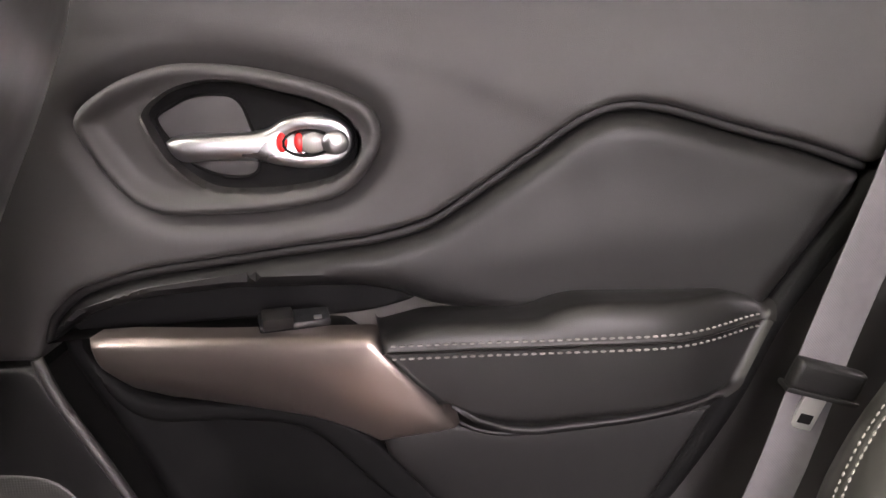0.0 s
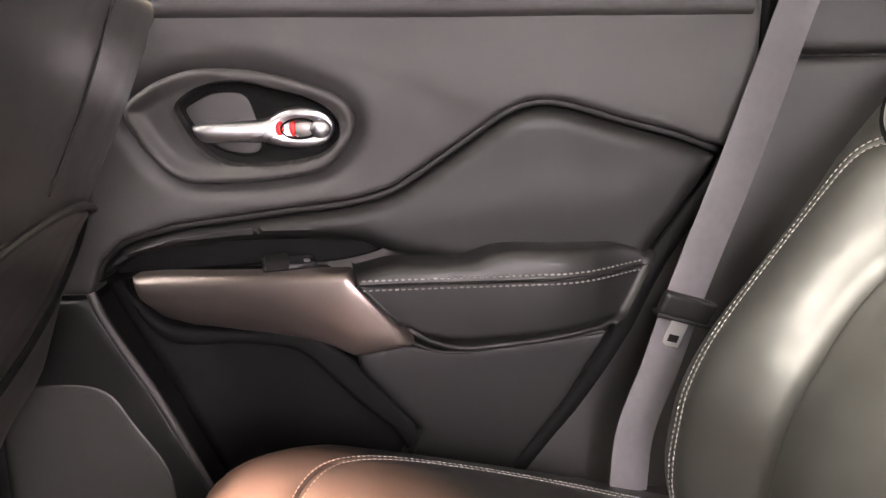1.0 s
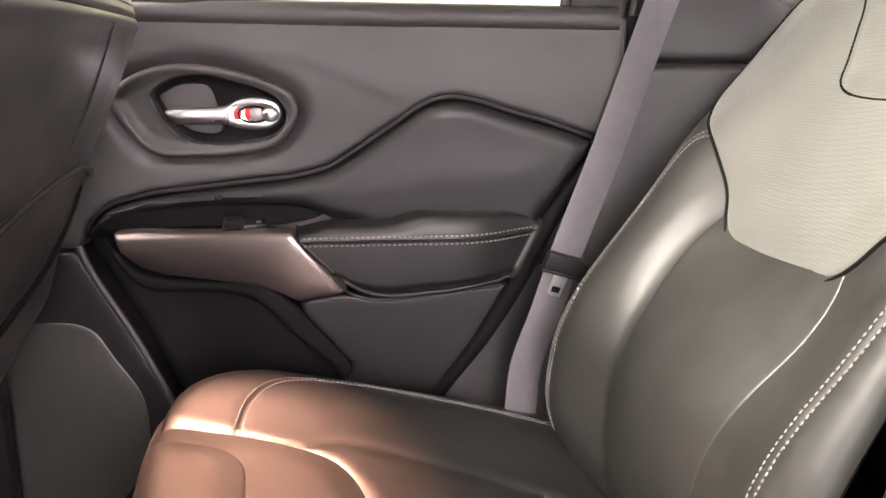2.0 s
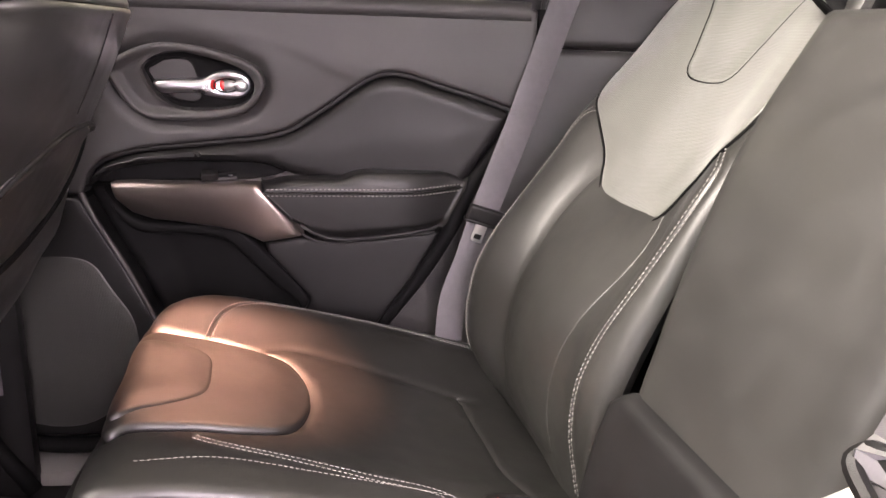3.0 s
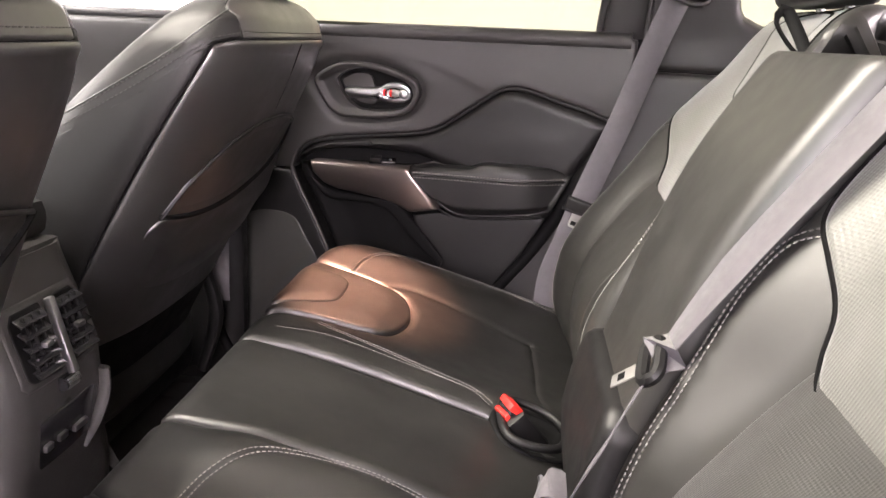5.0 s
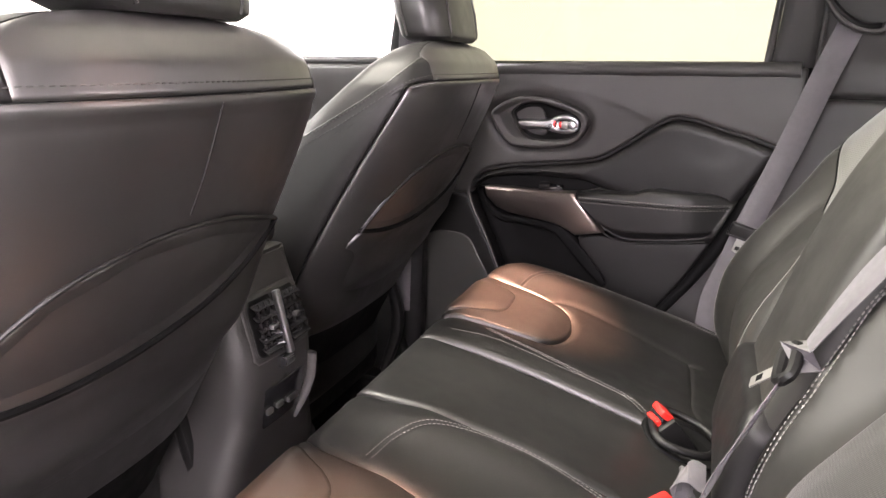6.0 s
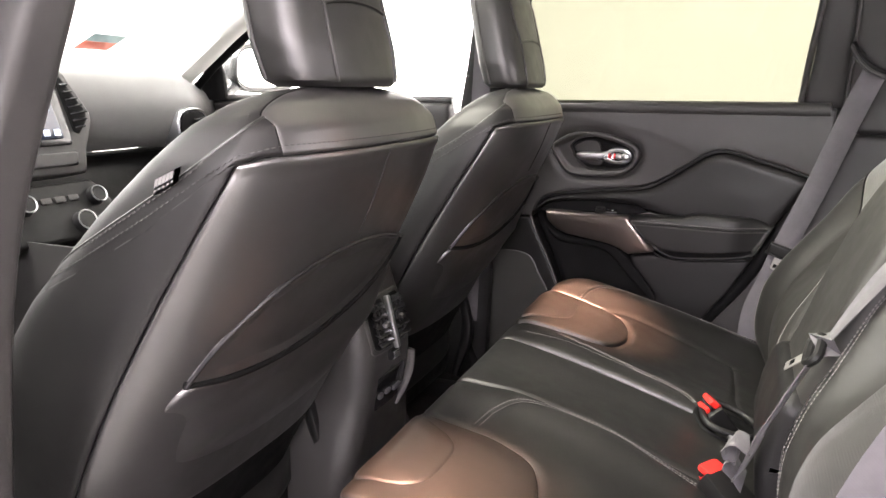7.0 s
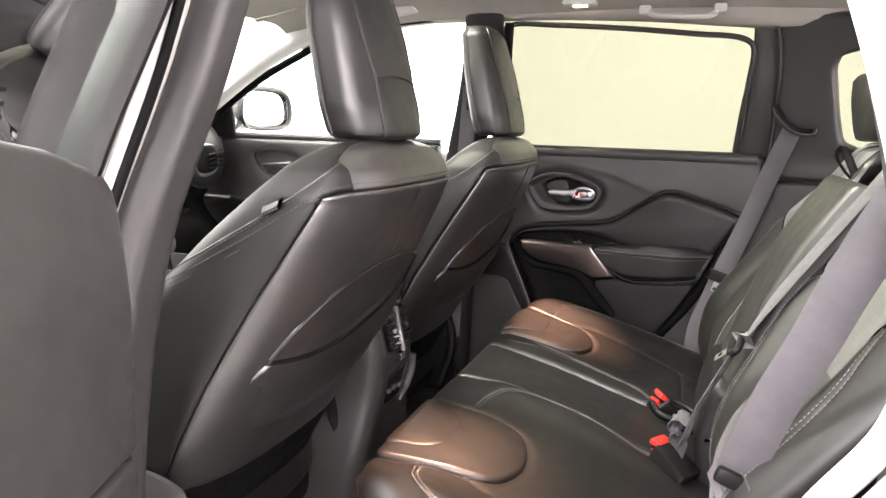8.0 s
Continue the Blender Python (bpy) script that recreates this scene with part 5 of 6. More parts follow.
def seat_shape(a, z):
    """The backrest's skin: a in radians, 0 at its right side, 90 degrees at its back."""
    r0 = np.where(z > 1.15, 0.004, 0.02)
    xb = sum(w * np.interp(z + o * r0, SZ, SXB) for o, w in ((-1, 0.25), (0, 0.5), (1, 0.25)))
    xf = sum(w * np.interp(z + o * r0, SZ, SXF) for o, w in ((-1, 0.25), (0, 0.5), (1, 0.25)))
    w_ = sum(w * np.interp(z + o * r0, SZ, SW) for o, w in ((-1, 0.25), (0, 0.5), (1, 0.25)))
    cx, d = (xb + xf) / 2, (xb - xf) / 2
    c, s = np.cos(a), np.sin(a)
    p = np.where(s > 0, 2.9, 2.9 + 2.2 * sm(-s, 0.0, 0.3))
    r = (np.abs(c / w_) ** p + np.abs(s / d) ** p) ** (-1 / p)
    return np.stack([cx + r * s, r * c, z], -1)


def seam_z(a):
    """Height of the yoke seam round the backrest."""
    return np.interp(np.sin(a), [-1, -0.5, -0.25, -0.05, 0.06, 0.16, 0.3, 1], [0.99, 0.99, 1.045, 1.095, 1.128, 1.155, 1.163, 1.163])


def corner_angle(z):
    """Angle of the side seam at height z: it runs at a fixed way in from the back."""
    d = (np.interp(z, SZ, SXB) - np.interp(z, SZ, SXF)) / 2
    return np.arctan(0.50 * d / np.interp(z, SZ, SW))


def yoke_angle(z):
    """Angle of the upright yoke seam, which keeps a fixed distance from the middle."""
    d = (np.interp(z, SZ, SXB) - np.interp(z, SZ, SXF)) / 2
    w_ = np.interp(z, SZ, SW)
    q = np.minimum(0.180 / w_, 0.97)
    return np.arctan((1 - q ** 2.9) ** (1 / 2.9) * d / (q * w_))


def front_seat(yc, label):
    ob = thing("front_seat", label, "car seat", "front seats", at=(-0.45, yc, 0.42))
    Y = np.array((0, yc, 0))

    def patch(name, a0, a1, z0, z1, nu, nv, edge, mat, lab="", lift=0.0):
        def f(s, t):
            lo, hi = z0(s), z1(s)
            zz = lo + (hi - lo) * t
            aa = a0(zz) + (a1(zz) - a0(zz)) * s
            # the seam heights follow the angle itself
            lo, hi = z0(aa), z1(aa)
            zz = lo + (hi - lo) * t
            aa = a0(zz) + (a1(zz) - a0(zz)) * s
            return seat_shape(aa, zz) + Y
        return grid_part(name, f, nu, nv, mat, ob, lab, edge=edge, flip=True)

    c = lambda k: (lambda q: np.full_like(q, k))
    low = c(0.70)
    R = lambda z: corner_angle(z)
    L = lambda z: math.pi - corner_angle(z)
    YR = lambda z: yoke_angle(z)
    YL = lambda z: math.pi - yoke_angle(z)
    patch("back_panel", R, L, low, seam_z, 60, 50, (0.006, 0.006, 0.02, 0.005), SEAT_BACK)
    patch("side_panel", L, c(math.pi + 0.55), c(0.62), seam_z, 26, 50, (0.006, 0.004, 0.006, 0.005), LEATHER_SIDE)
    patch("side_panel", c(-0.55), R, c(0.62), seam_z, 26, 50, (0.004, 0.006, 0.006, 0.005), LEATHER_SIDE)
    patch("front_cover", c(math.pi + 0.55), c(2 * math.pi - 0.55), c(0.62), seam_z, 40, 40, (0.006, 0.006, 0.006, 0.006), LEATHER)
    ztop = c(1.2275)
    patch("yoke_back", YR, YL, seam_z, ztop, 50, 30, (0.0008, 0.0008, 0.004, 0), SEAT_BACK, "smooth black leather yoke")
    patch("yoke_side", YL, c(math.pi + 0.75), seam_z, ztop, 30, 26, (0.002, 0.004, 0.006, 0), LEATHER_SIDE)
    patch("yoke_side", c(-0.75), YR, seam_z, ztop, 30, 26, (0.004, 0.002, 0.006, 0), LEATHER_SIDE)
    patch("yoke_front", c(math.pi + 0.75), c(2 * math.pi - 0.75), seam_z, ztop, 40, 26, (0.004, 0.004, 0.004, 0), LEATHER)

    core = lambda s, t: np.stack([1.0 * a for a in np.moveaxis(seat_shape(2 * math.pi * s, 0.625 + 0.597 * t), -1, 0)], -1) * np.array((1, 0.975, 1)) + np.array((0, yc, -0.003))
    grid_part("foam_core", lambda s, t: core(s, t) * np.array((1, 1, 1)) + np.stack([0.004 * -np.sin(2 * math.pi * s), 0 * s, 0 * s], -1), 49, 40, RUBBER_AND_SHADE, ob, closed_u=True, flip=True)

    def sew_round(a0, a1, dz, n=80):
        aa = np.linspace(a0, a1, n)
        zz = seam_z(aa) + dz
        p = seat_shape(aa, zz)
        cx = np.interp(zz, SZ, (np.array(SXB) + np.array(SXF)) / 2)
        nor = p - np.stack([cx, 0 * cx, zz], -1)
        nor[:, 0] *= 2.5
        nor /= np.linalg.norm(nor, axis=1)[:, None]
        stitches("stitching", p + Y + nor * 0.0008, nor, ob, pitch=0.007, length=0.0045, r=0.0007, mat=THREAD_DARK)

    sew_round(0.1, math.pi + 0.5, 0.009, 140)

    # shoulder seam of the yoke
    aa = np.linspace(math.pi - 0.15, math.pi + 0.60, 60)
    zz = seam_z(aa) + np.interp(aa, [aa[0], aa[-1]], [0.046, 0.026])
    p = seat_shape(aa, zz)
    nor = np.stack([np.sin(aa), np.cos(aa), 0.4 + 0 * aa], -1)
    nor /= np.linalg.norm(nor, axis=1)[:, None]
    rod("shoulder_seam", p + Y - nor * 0.0006, 0.0016, LEATHER, ob, smooth_line=False, sides=6)
    stitches("stitching", p + Y + nor * 0.0012 + np.array((0, 0, -0.004)), nor, ob, pitch=0.007, length=0.0045, r=0.0008, mat=THREAD_DARK)

    # pocket on the back: a slack panel with a gathered top edge
    def back_pt(u, z, lift=0.0):
        """u: across from the seat's middle."""
        w_ = np.interp(z, SZ, SW)
        xb, xf = np.interp(z, SZ, SXB), np.interp(z, SZ, SXF)
        d, cx = (xb - xf) / 2, (xb + xf) / 2
        q = np.clip(np.abs(u) / w_, 0, 0.995)
        return np.stack([cx + d * (1 - q ** 2.9) ** (1 / 2.9) + lift, u + yc, z], -1)

    place = lambda u, v: back_pt(u, v)
    low_line = [(-0.207, 0.918), (-0.15, 0.910), (-0.06, 0.910), (0.03, 0.924), (0.11, 0.952), (0.17, 0.992), (0.19, 1.01)]
    pocket = [(-0.205, 0.915)] + low_line[1:] + [(0.215, 0.95), (0.225, 0.85), (0.21, 0.775), (0.1, 0.745), (-0.1, 0.745), (-0.20, 0.775), (-0.222, 0.85)]
    sheet("map_pocket", pocket, place, SEAT_BACK, ob, "slack black vinyl map pocket", edge=0.006, step=0.012, skirt=0.012, bulge=lambda u, v, d: -0.006 + 0.018 * sm(d, 0, 0.10) + 0.010 * sm(v, 0.86, 0.91))
    top_line = [(-0.207, 0.918), (-0.186, 0.965), (-0.135, 1.015), (-0.05, 1.040), (0.05, 1.040), (0.13, 1.025), (0.185, 1.012)]
    recess = top_line + low_line[::-1][1:-1]
    sheet("pocket_mouth", recess, place, SEAT_BACK, ob, "smooth back of the pocket mouth", edge=0.004, step=0.012, skirt=0.006, smooth_outline=False, bulge=lambda u, v, d: 0.0035 - 0.006 * sm(d, 0, 0.03))
    tl = curve([tuple(back_pt(np.array(u), np.array(v), 0.006)) for u, v in top_line], 0.01)
    rod("pocket_hem", tl, 0.0026, LEATHER_SIDE, ob, smooth_line=False, sides=8)
    # black rod that draws the shade in the pocket's opening
    ll = curve([tuple(back_pt(np.array(u), np.array(v + 0.002), 0.0035)) for u, v in low_line], 0.01)
    rod("slit_shade", ll, 0.0046, RUBBER_AND_SHADE, ob, smooth_line=False, sides=8)
    # faint middle crease
    cl = [tuple(back_pt(np.array(0.0), np.array(z), 0.0002)) for z in (1.155, 1.10, 1.055)]
    rod("back_crease", cl, 0.0010, LEATHER_SIDE, ob, sides=6)

    # head restraint: sections joined by a seam
    hr = headrest(ob, -0.284, yc + 0.018, 1.226, 0.118, 0.052, 0.266, 0.10, LEATHER)
    hr["label"] = "stitched black leather head restraint"

    def hr_pt(s, t, lift=0.0015):
        a = 2 * math.pi * s
        zz = t
        grow = np.interp(zz, [0, 0.03, 0.18, 0.60, 0.90, 0.98, 1.0], [0.80, 0.95, 1.0, 0.95, 0.80, 0.58, 0.02])
        r = (abs(math.cos(a)) ** 2.9 + abs(math.sin(a)) ** 2.9) ** (-1 / 2.9)
        g = grow * r
        return (-0.284 - 0.10 * zz * 0.266 * 2.2 + (0.052 * g + lift) * math.sin(a), yc + 0.018 + (0.118 * g + lift) * math.cos(a), 1.226 + 0.266 * zz)

    for sgn in (-1, 1):
        ang = lambda dz: 0.25 + sgn * np.interp(dz, [0, 0.35, 0.42, 1], [0.095, 0.09, 0.10, 0.125])
        line = [hr_pt(ang(q), q, 0.0006) for q in np.linspace(0.02, 0.95, 24)]
        rod("restraint_seam", line, 0.0022, LEATHER, hr, smooth_line=False, sides=6)
        front = [hr_pt(0.25 + sgn * 0.31, q, 0.0006) for q in np.linspace(0.03, 0.95, 24)]
        rod("restraint_seam", front, 0.0018, THREAD_DARK, hr, smooth_line=False, sides=6)
    cross = [hr_pt(0.25 + k * 0.094, 0.33 + 0.03 * (1 - k * k), 0.0006) for k in np.linspace(-1, 1, 17)]
    rod("restraint_seam", cross, 0.0022, LEATHER, hr, smooth_line=False, sides=6)
    for k in (-0.06, 0.06):
        rod("post", [(-0.275, yc + k, 1.19), (-0.280, yc + k, 1.26)], 0.006, SATIN, ob)
    # seat cushion, slides and recliner cover
    def cush(s, t):
        a = 2 * math.pi * s
        g = np.interp(t, [0, 0.04, 0.2, 0.7, 0.93, 1.0], [0.0, 0.9, 1.0, 1.0, 0.93, 0.0])
        zz = np.interp(t, [0, 0.04, 0.2, 0.7, 0.93, 1.0], [0.0, 0.0, 0.2, 0.75, 0.97, 1.0])
        r = (np.abs(np.cos(a)) ** 4 + np.abs(np.sin(a)) ** 4) ** (-0.25)
        x = -0.74 + 0.25 * g * r * np.cos(a)
        y = yc + 0.265 * g * r * np.sin(a)
        z = 0.56 + 0.15 * zz - 0.16 * (x + 0.74)
        return np.stack([x, y, z], -1)

    grid_part("seat_cushion", cush, 49, 20, LEATHER, ob, closed_u=True, flip=True)
    box("seat_base", (0.44, 0.46, 0.10), pose(-0.74, yc, 0.52), PLASTIC_DARK, ob, 0.03)
    for k in (-0.19, 0.19):
        box("slide_rail", (0.52, 0.035, 0.045), pose(-0.70, yc + k, 0.43), PLASTIC_DARK, ob, 0.006)
        box("rail_end", (0.05, 0.045, 0.05), pose(-0.43, yc + k, 0.44), PLASTIC_DARK, ob, 0.01)
        rod("hinge_arm", [(-0.50, yc + k * 1.2, 0.72), (-0.47, yc + k * 1.18, 0.60), (-0.50, yc + k * 1.1, 0.47)], [0.018, 0.022, 0.016], PLASTIC_DARK, ob, flat=0.7)
    grid_part("recliner_cover", lambda s, t: np.stack([-0.55 + 0.15 * np.cos(math.pi * s) * (1 - 0.25 * t), yc - 0.268 - 0.014 * np.sin(math.pi * t) + 0 * s, 0.56 + 0.17 * t + 0.03 * np.sin(math.pi * s)], -1), 16, 12, PLASTIC, ob, skirt=0.012)
    return ob


fs = front_seat(CY - 0.36, "black leather front seat with slack map pocket and woven side tag")
copy_thing(fs, Matrix.Translation((-0.45, CY + 0.36, 0.42)))

# woven tag on the outer bolster, with rows of unreadable writing
TY = CY - 0.36 - 0.240
tagp = [Vector(p) for p in ((-0.328, TY - 0.001, 1.126), (-0.296, TY - 0.001, 1.141), (-0.291, TY - 0.001, 1.156), (-0.323, TY - 0.001, 1.143))]
bm = bmesh.new()
bm.faces.new([bm.verts.new(p) for p in tagp])
bmesh.ops.solidify(bm, geom=bm.faces[:], thickness=0.004)
tg = part("side_tag", bm, TAG, fs, "grey woven fabric tag with worn writing", smooth=False)
at_tag = lambda u, v: tagp[0].lerp(tagp[1], u).lerp(tagp[3].lerp(tagp[2], u), v) + Vector((0, -0.0045, 0))
bars(tg, at_tag, [(0.14 + 0.15 * k, 0.27 + 0.15 * k, 0.40, 0.46) for k in range(5)] + [(0.15 + 0.17 * k, 0.24 + 0.17 * k, 0.10, 0.13) for k in range(5)], TAG_PRINT)


# ---- centre console ----
KY = 0.004         # middle of the console's rear face
con = thing("centre_console", "dark plastic centre console with rear air vents", "console", at=(-0.45, KY, 0.42))


def con_x(z):
    """The rear face: raked above the vents, tucked in below them."""
    return -0.380 - 0.28 * np.maximum(z - 0.79, 0) - 0.16 * np.maximum(0.73 - z, 0)


def con_half(z):
    return 0.090 + 0.035 * sm(-z, -0.72, -0.56) - 0.006 * sm(z, 0.80, 0.90)


def console_fn(s, t):
    """Sides and rear of the body, lofted upwards; the front stays open under the dashboard."""
    z = 0.43 + 0.485 * t
    h, r = con_half(z), 0.030
    xr = con_x(z)
    length = 0.92
    q = s * (2 * length + 2 * h)
    a = np.clip((q - (length - r)) / (1.57 * r), 0, 1) * math.pi / 2
    b = np.clip((q - (length + 2 * h - 0.57 * r)) / (1.57 * r), 0, 1) * math.pi / 2
    x = xr - length + np.minimum(q, length - r) + r * np.sin(a) - r * (1 - np.cos(b)) - np.maximum(q - (length + 2 * h + r), 0)
    y = -h + r * (1 - np.cos(a)) + np.clip(q - (length + 0.57 * r), 0, 2 * h - 1.14 * r) * (2 * h - 2 * r) / (2 * h - 1.14 * r) + r * np.sin(b)
    return np.stack([x, KY + y, z], -1)


grid_part("console_body", console_fn, 170, 40, PLASTIC, con, flip=True, skirt=0.004)
for x0, x1, z0, z1 in ((-0.84, -0.42, 0.905, 0.915), (-1.32, -0.84, 0.855, 0.865)):
    box("console_top", (x1 - x0, 0.172, 0.03), pose((x0 + x1) / 2, KY, z0), PLASTIC, con, 0.01)


def con_face(off):
    """Flat panels on the rear face; u runs across from the console's middle."""
    return lambda u, v: np.stack([con_x(v) + off - 1.1 * u ** 2, KY + u, v + 0 * u], -1)


sheet("rear_panel", [(-0.066, 0.892), (0.066, 0.892), (0.074, 0.870), (0.075, 0.760), (0.070, 0.700), (0.064, 0.56), (-0.064, 0.56), (-0.070, 0.700), (-0.075, 0.760), (-0.074, 0.870)], con_face(0.004), PLASTIC_DARK, con, "black rear panel of the console", edge=0.006, step=0.012, skirt=0.012, smooth_outline=False)
vent = sheet("vent_bezel", [(-0.064, 0.775), (0.064, 0.775), (0.072, 0.785), (0.070, 0.862), (0.060, 0.874), (-0.060, 0.874), (-0.070, 0.862), (-0.072, 0.785)], con_face(0.009), PLASTIC, con, "dark plastic frame of the rear air vents", edge=0.005, step=0.006, skirt=0.012, smooth_outline=False)
for sgn in (-1, 1):
    mouth = [(sgn * 0.0075, 0.783), (sgn * 0.056, 0.785), (sgn * 0.062, 0.793), (sgn * 0.060, 0.855), (sgn * 0.052, 0.866), (sgn * 0.0075, 0.867)]
    sheet("vent_mouth", mouth, con_face(0.0105), RUBBER_AND_SHADE, vent, "black vent opening", edge=0.002, step=0.008, skirt=0.004, smooth_outline=False)
    for k in range(5):
        z = 0.796 + k * 0.0150
        m = Matrix.Translation((float(con_x(z)) + 0.0145 - 0.0012, KY + sgn * 0.033, z)) @ pose(0, 0, 0, 0, 32, 0)
        box("vane", (0.013, 0.046, 0.0030), m, GLOSS_BLACK, vent, 0.001)
    for k in range(3):
        box("blade", (0.006, 0.0024, 0.070), pose(float(con_x(0.825)) + 0.011, KY + sgn * (0.020 + 0.013 * k), 0.826, 0, -12, 0), PLASTIC_DARK, vent, 0.0006)
    box("vent_tab", (0.009, 0.013, 0.007), pose(float(con_x(0.826)) + 0.020, KY + sgn * 0.030, 0.826), SATIN if sgn < 0 else PLASTIC, vent, 0.002)
box("divider", (0.010, 0.0105, 0.096), pose(float(con_x(0.823)) + 0.0155, KY, 0.823, 0, -13, 0), SATIN, vent, 0.003, "satin silver divider")
wheel = rod("vent_wheel", [(-0.3725, KY - 0.013, 0.764), (-0.3725, KY + 0.013, 0.764)], 0.0085, GLOSS_BLACK, con, "ribbed vent wheel", sides=18, smooth_line=False)
for k in range(5):
    box("wheel_rib", (0.002, 0.020, 0.0016), pose(-0.3725, KY, 0.764, 0, -40 + 20 * k, 0) @ pose(0.0088, 0, 0), SATIN, wheel, 0.0004)
sock = sheet("socket_panel", [(-0.058, 0.668), (0.058, 0.668), (0.062, 0.735), (-0.062, 0.735)], con_face(0.007), GLOSS_BLACK, con, "gloss black socket panel", edge=0.004, step=0.012, skirt=0.008, smooth_outline=False)
for k, w in ((-0.042, 0.014), (-0.016, 0.016), (0.018, 0.026)):
    box("socket", (0.006, w, 0.009), pose(float(con_x(0.70)) + 0.008, KY + k, 0.698 if w < 0.02 else 0.694, 0, 8, 0), SATIN, sock, 0.002, "silver rimmed socket")
rod("side_brace", [(-0.372, KY + 0.070, 0.748), (-0.374, KY + 0.068, 0.715), (-0.384, KY + 0.055, 0.675), (-0.392, KY + 0.040, 0.648)], [0.010, 0.012, 0.012, 0.007], PLASTIC, con, flat=0.6)
box("armrest_lid", (0.32, 0.20, 0.05), pose(-0.60, KY, 0.940), LEATHER, con, 0.02)
box("gear_surround", (0.20, 0.15, 0.02), pose(-0.98, KY, 0.874), GLOSS_BLACK, con, 0.006)
rod("gear_lever", [(-0.98, KY, 0.88), (-0.985, KY, 0.93)], [0.016, 0.012], PLASTIC_DARK, con)
part("gear_knob", (lambda bm: (bmesh.ops.create_uvsphere(bm, u_segments=18, v_segments=12, radius=1, matrix=pose(-0.985, KY, 0.955) @ Matrix.Diagonal((0.028, 0.024, 0.03, 1))), bm)[1])(bmesh.new()), SATIN, con, "leather and chrome knob")


# ---- dashboard ----
dash = thing("dashboard", "dark grey dashboard with central touch screen and air vents", "dashboard", at=(-1.5, CY, 0.9))
DP = [(-1.95, 1.195), (-1.75, 1.245), (-1.55, 1.298), (-1.42, 1.316), (-1.33, 1.302), (-1.275, 1.255), (-1.262, 1.18), (-1.285, 1.11), (-1.335, 1.065)]
DQ = [(-1.335, 1.062), (-1.36, 1.03), (-1.335, 0.98), (-1.29, 0.93), (-1.285, 0.84), (-1.34, 0.72), (-1.45, 0.60)]


def dash_fn(prof, bow=0.05):
    line = curve(prof, 0.012)
    k = np.linspace(0, 1, len(line))
    def f(s, t):
        y = CY + (s - 0.5) * 1.40
        e = np.abs(y - CY) / 0.7
        return np.stack([np.interp(t, k, line[:, 0]) - bow * e ** 3 - 0.05 * sm(e, 0.66, 1.0), y, np.interp(t, k, line[:, 1]) - 0.06 * sm(e, 0.5, 1.0)], -1)
    return f


grid_part("dash_pad", dash_fn(DP), 50, 50, DASH, dash, "soft dark grey upper pad", flip=True, edge=(0, 0, 0, 0.01), skirt=0.004)
grid_part("lower_dash", dash_fn(DQ), 50, 36, PLASTIC_DARK, dash, "black lower panel and glove box", flip=True, edge=(0, 0, 0.006, 0), skirt=0.004)
box("glove_latch", (0.012, 0.08, 0.02), pose(-1.292, CY + 0.38, 0.965), GLOSS_BLACK, dash, 0.004)
rod("dash_strip", [(-1.332 - 0.05 * abs(k) ** 3, CY + k * 0.7, 1.062) for k in (0.2, 0.4, 0.6, 0.8, 0.95)], 0.006, PLASTIC_DARK, dash)

# centre stack
SX = -1.235
stack = new("centre_stack")
stack.parent = dash
stack.location = -dash.location


def stack_place(off):
    return lambda u, v: np.stack([SX - 0.22 * (v - 1.1) - off + 0 * u, u, v], -1)


sheet("stack_bezel", [(CY - 0.10, 1.272), (CY + 0.06, 1.272), (CY + 0.085, 1.262), (CY + 0.132, 1.17), (CY + 0.132, 1.145), (CY + 0.098, 1.085), (CY + 0.085, 1.035), (CY - 0.09, 1.035), (CY - 0.13, 1.10), (CY - 0.16, 1.15), (CY - 0.12, 1.262)], stack_place(0), PLASTIC, stack, "dark grey stack surround", edge=0.008, step=0.014, skirt=0.06, smooth_outline=False)
sheet("screen_surround", [(CY - 0.12, 1.262), (CY + 0.030, 1.262), (CY + 0.048, 1.25), (CY + 0.062, 1.10), (CY - 0.12, 1.10)], stack_place(-0.006), GLOSS_BLACK, stack, edge=0.004, step=0.012, smooth_outline=False)
scr = sheet("screen", [(CY - 0.115, 1.245), (CY + 0.020, 1.245), (CY + 0.040, 1.115), (CY - 0.115, 1.115)], stack_place(-0.010), SCREEN, stack, "dark touch screen with small icons", edge=0.002, step=0.014, smooth_outline=False, skirt=0.003)
at_s = lambda u, v: Vector((SX - 0.22 * (v - 1.1) + 0.0125, CY + u, v))
bars(scr, at_s, [(-0.09 + 0.026 * k, -0.074 + 0.026 * k, 1.122, 0.014) for k in range(5)] + [(0.005, 0.016, 1.176, 0.012), (0.008, 0.014, 1.222, 0.008), (-0.10, -0.02, 1.226, 0.006)], SCREEN_GLOW, "screen_icon")
sheet("stack_vent", [(CY + 0.055, 1.255), (CY + 0.070, 1.250), (CY + 0.116, 1.172), (CY + 0.112, 1.15), (CY + 0.084, 1.122), (CY + 0.072, 1.13)], stack_place(-0.005), RUBBER_AND_SHADE, stack, "black air vent", edge=0.003, step=0.01, smooth_outline=False)
for k in range(7):
    z = 1.140 + k * 0.0155
    y0, y1 = np.interp(z, [1.12, 1.255], [0.074, 0.058]), np.interp(z, [1.12, 1.17, 1.255], [0.088, 0.112, 0.066])
    box("vane", (0.012, y1 - y0, 0.003), pose(SX - 0.22 * (z - 1.1) + 0.009, CY + (y0 + y1) / 2, z, 8, 20, 0), GLOSS_BLACK, stack, 0.0008)
